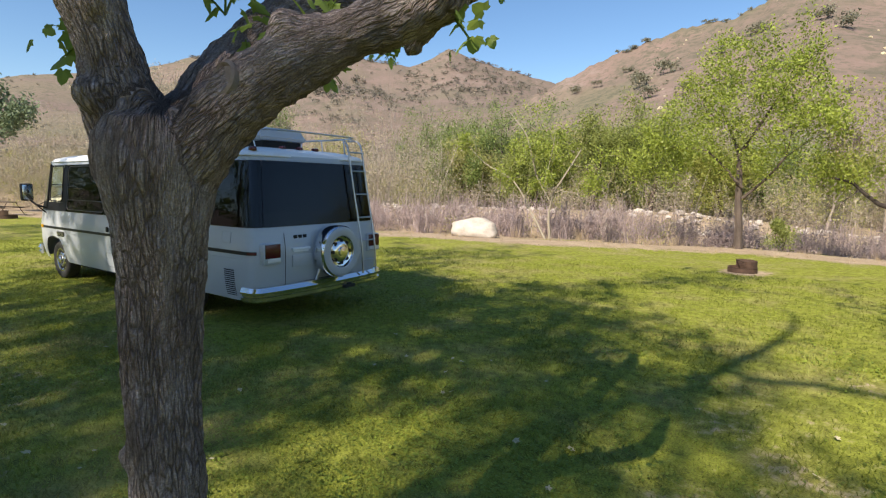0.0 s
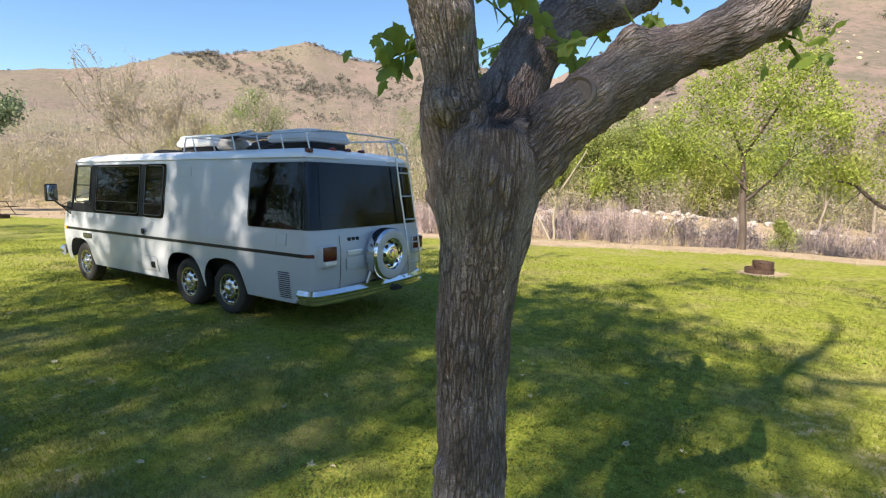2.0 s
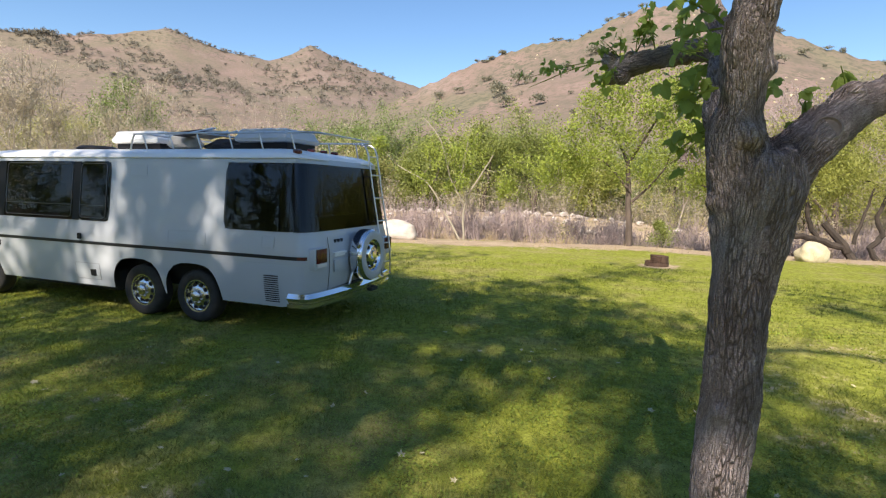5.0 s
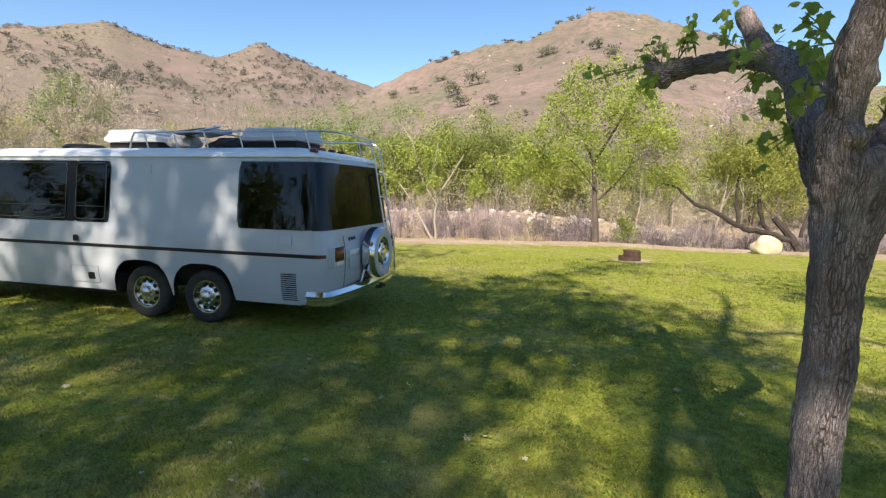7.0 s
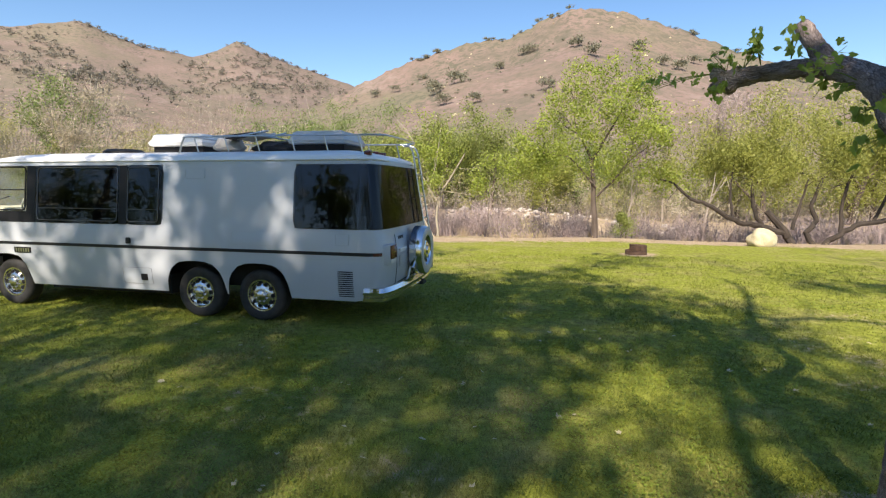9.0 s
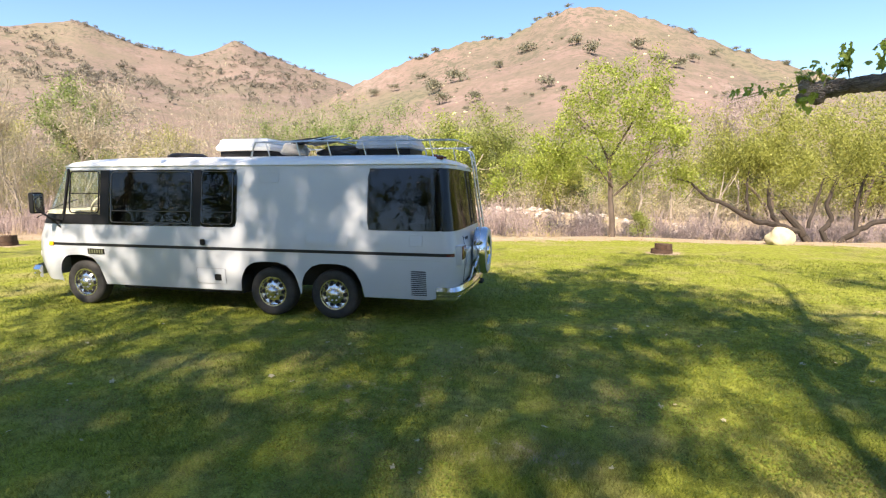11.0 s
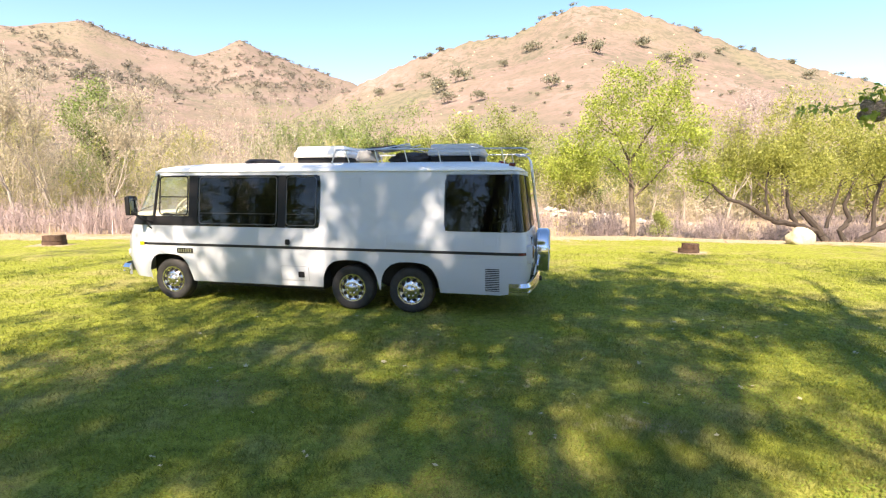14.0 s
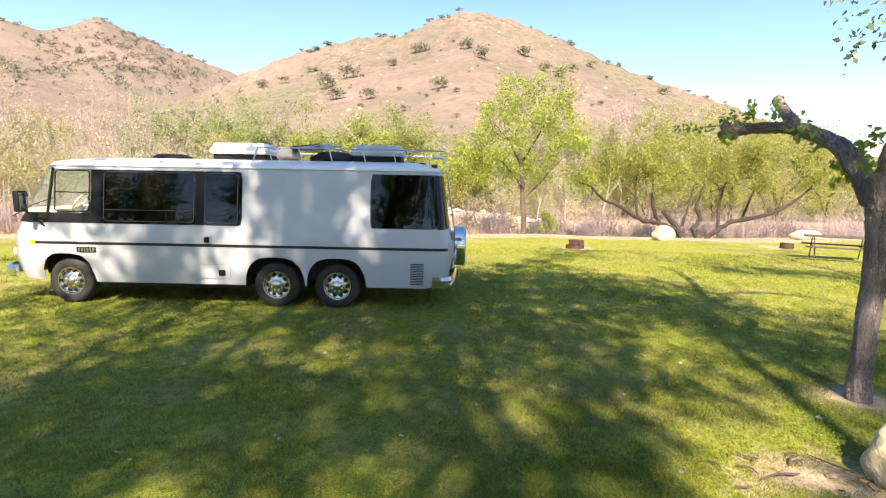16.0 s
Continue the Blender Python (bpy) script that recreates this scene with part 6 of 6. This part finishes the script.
# wooded gullies of the far range: bearing and height in degrees along each, and its half width
WOODS = [([(-54.6, 12.1), (-53.2, 11.7), (-51.8, 11.1), (-49.4, 10.2), (-46.4, 9.2)], 0.6, 190), ([(-47.2, 12.6), (-45.9, 11.1), (-43.2, 9.5), (-41.0, 9.0)], 0.5, 120),
         ([(-48.5, 8.9), (-44.0, 8.7), (-38.0, 8.9), (-33.0, 8.7)], 0.7, 90), ([(-40.6, 10.6), (-39.2, 9.8), (-37.5, 9.2)], 0.4, 50), ([(-29.5, 12.6), (-26.5, 11.2), (-23.0, 10.0)], 1.0, 130),
         ([(-34.0, 11.4), (-32.0, 10.2), (-28.0, 9.2), (-22.0, 8.9)], 0.9, 100)]


def on_range(az, el):
    """The place on the far range seen from the lawn at a bearing and height, both in degrees."""
    a = radians(az)
    rr = np.arange(330.0, 1196.0, 8.0)
    z = ground_z(HUB[0] + rr * math.sin(a), HUB[1] + rr * math.cos(a))
    k = np.nonzero(np.degrees(np.arctan2(z - 2.0, rr)) >= el)[0]
    return hill_place(az, float(rr[k[0]]) if len(k) else 1194.0)


for line, wide, count in WOODS:
    ks = np.linspace(0, 1, len(line))
    for k in range(count):
        f = r.random()
        az, el = np.interp(f, ks, [q[0] for q in line]), np.interp(f, ks, [q[1] for q in line])
        x, y, z = on_range(float(az + wide * 1.5 * r.normal()), float(el + wide * 0.7 * r.normal()))
        spots.append((x, y, z, 4 + 8 * r.random() ** 2))
for k in range(5200):
    az, rr = -86 + 72 * r.random(), 330 + 860 * r.random() ** 0.8
    dens = -0.15 + 1.8 * noise.noise(Vector((az * 0.16, rr * 0.008, 1.0))) + 1.4 * noise.noise(Vector((az * 0.5, rr * 0.022, 5.0)))
    if r.random() > dens:
        continue
    x, y, z = hill_place(az, rr)
    spots.append((x, y, z, 2 + 4.5 * r.random() ** 2))
# trees on its crest
for lo, hi, count, size in ((-56.5, -53.0, 26, 6), (-50.9, -49.6, 9, 6), (-44.0, -36.0, 60, 5.5), (-30.4, -22.0, 46, 5), (-61, -57, 5, 4)):
    for k in range(count):
        x, y, z = hill_place(lo + (hi - lo) * r.random(), 1186 + 16 * r.random())
        spots.append((x, y, z, size * (0.6 + 0.8 * r.random())))
hill_trees("range_scrub", "grey-green scrub and oaks on the far range", spots, M["leaf_range"], 107, 5, 11, 0.26)
bm = bmesh.new()
for k in range(230):
    az, rr = -12 + 40 * r.random(), 260 + 280 * r.random()
    if noise.noise(Vector((az * 0.25, rr * 0.012, 3))) < 0.12 and r.random() < 0.85:
        continue
    x, y, z = hill_place(az, rr)
    s = 0.8 + 2.6 * r.random() ** 2
    stone(bm, (x, y, z), (s, s, s * 0.7), k, 1, 0.3)
tagged(part("hill_rocks", bm, M["rock_buff"], None, "pale rock outcrops on the dry hill"), "", "rocks", "", "stuff")


# ---- lawn: blades and fallen leaves ----
r = np.random.default_rng(121)


def blades(count, seed, span=(-68, 68), reach=14):
    """Short mown blades as single triangles, thinner and broader with distance from the middle of the lawn's near side."""
    r = np.random.default_rng(seed)
    d, a = 1.2 * reach ** r.random(count), radians(span[0]) + radians(span[1] - span[0]) * r.random(count)
    x, y = -3.0 + d * np.sin(a) * 1.25, -2.2 + d * np.cos(a)
    tuft = 0.6 + 0.5 * fbm(x * 1.9, y * 1.9, 3) + 0.25 * fbm(x * 7, y * 7, 2)
    bare = np.hypot(x + 2.7, (y + 0.32) / 0.75) + 0.3 * fbm(x * 3, y * 3, 3) + 0.2 * r.normal(size=count) < 0.5
    keep = (np.clip(tuft, 0.55, 1) > r.random(count) * 0.9) & ~bare & (np.hypot(x + 1.2, y - 1.16) > 0.25)
    x, y, tuft, d = x[keep], y[keep], tuft[keep], d[keep]
    k = len(x)
    z = ground_z(x, y)
    wide = 0.0022 + 0.0005 * d
    h = (0.03 + 0.001 * d) * (0.5 + 0.8 * r.random(k)) * np.clip(0.7 + 0.4 * tuft, 0.5, 1.4)
    a, b = r.random(k) * 6.283, r.random(k) * 6.283
    dx, dy = np.cos(a) * wide, np.sin(a) * wide
    lx, ly = np.cos(b) * h * 0.7, np.sin(b) * h * 0.7
    return np.stack([np.stack([x - dx, y - dy, z - 0.004], 1), np.stack([x + dx, y + dy, z - 0.004], 1), np.stack([x + lx, y + ly, z + h], 1)], 1).reshape(-1, 3)


vs = np.vstack([blades(480000, 122), blades(70000, 123, (68, 292), 9)])
i = np.arange(len(vs) // 3)[:, None] * 3
tagged(arrays("grass", vs, np.hstack([i, i + 1, i + 2]), M["grass"], None, "short mown grass with clover and dry patches"), "", "grass", "", "stuff")



def clover(count, seed):
    """Small flat leaflets of clover among the blades, in patches."""
    r = np.random.default_rng(seed)
    d, a = 1.2 * 9 ** r.random(count), radians(-68) + radians(136) * r.random(count)
    x, y = -3.0 + d * np.sin(a) * 1.25, -2.2 + d * np.cos(a)
    patch = fbm(x * 1.1 + 3, y * 1.1, 3) + 0.6 * fbm(x * 4.5, y * 4.5, 2) + 0.5 * r.normal(size=count)
    keep = (patch > 0.15) & (np.hypot(x + 2.7, (y + 0.32) / 0.75) + 0.25 * r.normal(size=count) > 0.55) & (np.hypot(x + 1.2, y - 1.16) > 0.25)
    x, y, d = x[keep], y[keep], d[keep]
    k = len(x)
    c = np.stack([x, y, ground_z(x, y) + 0.012 + 0.026 * r.random(k)], 1)
    s = ((0.006 + 0.0009 * d) * (0.7 + 0.6 * r.random(k)))[:, None]
    b = r.random(k) * 6.283
    e = np.stack([np.cos(b), np.sin(b), r.normal(size=k) * 0.3], 1) * s
    f = np.stack([-np.sin(b), np.cos(b), r.normal(size=k) * 0.3], 1) * s
    return np.stack([c - e, c - f * 0.9 + e * 0.2, c + e, c + f * 0.9 + e * 0.2], 1).reshape(-1, 3)


vs = clover(240000, 127)
i = np.arange(len(vs) // 4)[:, None] * 4
tagged(arrays("clover", vs, np.hstack([i, i + 1, i + 2, i + 3]), M["clover"], None, "small green clover leaves among the mown grass"), "", "clover", "", "stuff")

fallen = bpy.data.meshes.new("fallen_leaf")
bm = bmesh.new()
ang = [0, 35, 60, 95, 130, 180, 230, 265, 300, 325]
rr = [1.0, 0.5, 0.85, 0.45, 0.6, 0.35, 0.6, 0.45, 0.85, 0.5]
c = bm.verts.new((0, 0, 0.1))
ring = [bm.verts.new((math.cos(radians(a)) * q, math.sin(radians(a)) * q, 0.25 * q * q + 0.12 * math.sin(a))) for a, q in zip(ang, rr)]
for k in range(len(ring)):
    bm.faces.new((c, ring[k], ring[(k + 1) % len(ring)]))
bm.to_mesh(fallen)
bm.free()
fallen.materials.append(M["dry_leaf"])
known = [(-6.01, 3.27), (-4.33, 1.42), (-4.45, 2.94), (-7.8, 0.12), (-6.72, 0.38), (-8.15, 0.98), (-5.7, 0.37), (-4.83, 0.98), (-2.83, 2.4), (-5.03, 0.97), (-6.71, 2.46), (-3.45, 1.86), (-6.67, 0.32), (-7.66, 0.01), (-4.84, 0.94), (-6.28, 3.61), (-4.62, 1.85), (-3.68, 3.27), (-2.96, 2.32), (-3.62, 2.02)]
for k in range(70):
    x, y = known[k] if k < len(known) else (-9.5 + 11 * r.random(), 0.6 + 5.0 * r.random())
    o = new("fallen_leaf", fallen)
    o.matrix_world = pose(x, y, gz(x, y) + 0.028, float(r.normal() * 14), float(r.normal() * 14), float(r.random() * 360)) @ Matrix.Scale(0.022 + 0.026 * float(r.random()), 4)
    tagged(o, "pale curled dry leaf lying on the grass", "leaf", "fallen leaves")

# stones and sticks in the bare patch
for k in range(5):
    x, y = -2.8 + 0.4 * r.normal(), -0.15 + 0.2 * r.normal()
    s = 0.03 + 0.035 * r.random()
    bm = bmesh.new()
    stone(bm, (0, 0, s * 0.25), (s * 1.3, s, s * 0.7), k * 2.3 + 50, 2, 0.3)
    o = part("stone", bm, M["stone_brown"], None, "small grey-brown stone in bare earth")
    o.location = (x, y, gz(x, y))
    tagged(o, "", "stone", "stones in the bare patch")
chips = [(-2.75 + 0.4 * r.normal(), -0.2 + 0.22 * r.normal(), 360 * r.random(), 0.06 + 0.1 * r.random()) for k in range(14)]
for x, y, a, ln in [(-2.72, -0.02, 40, 0.2), (-2.45, -0.12, 125, 0.45), (-3.0, -0.25, 10, 0.3)] + chips:
    bm = bmesh.new()
    tube(bm, smooth_path([(-ln / 2, 0, 0.02), (0, 0.02, 0.035), (ln / 2, -0.01, 0.03)], 3), [0.006, 0.007, 0.008, 0.007, 0.006, 0.005, 0.003], 6)
    o = part("stick", bm, M["bark_dark"], None, "dark broken stick on bare earth")
    o.matrix_world = pose(x, y, gz(x, y), 0, 0, a)
    tagged(o, "", "stick", "sticks")
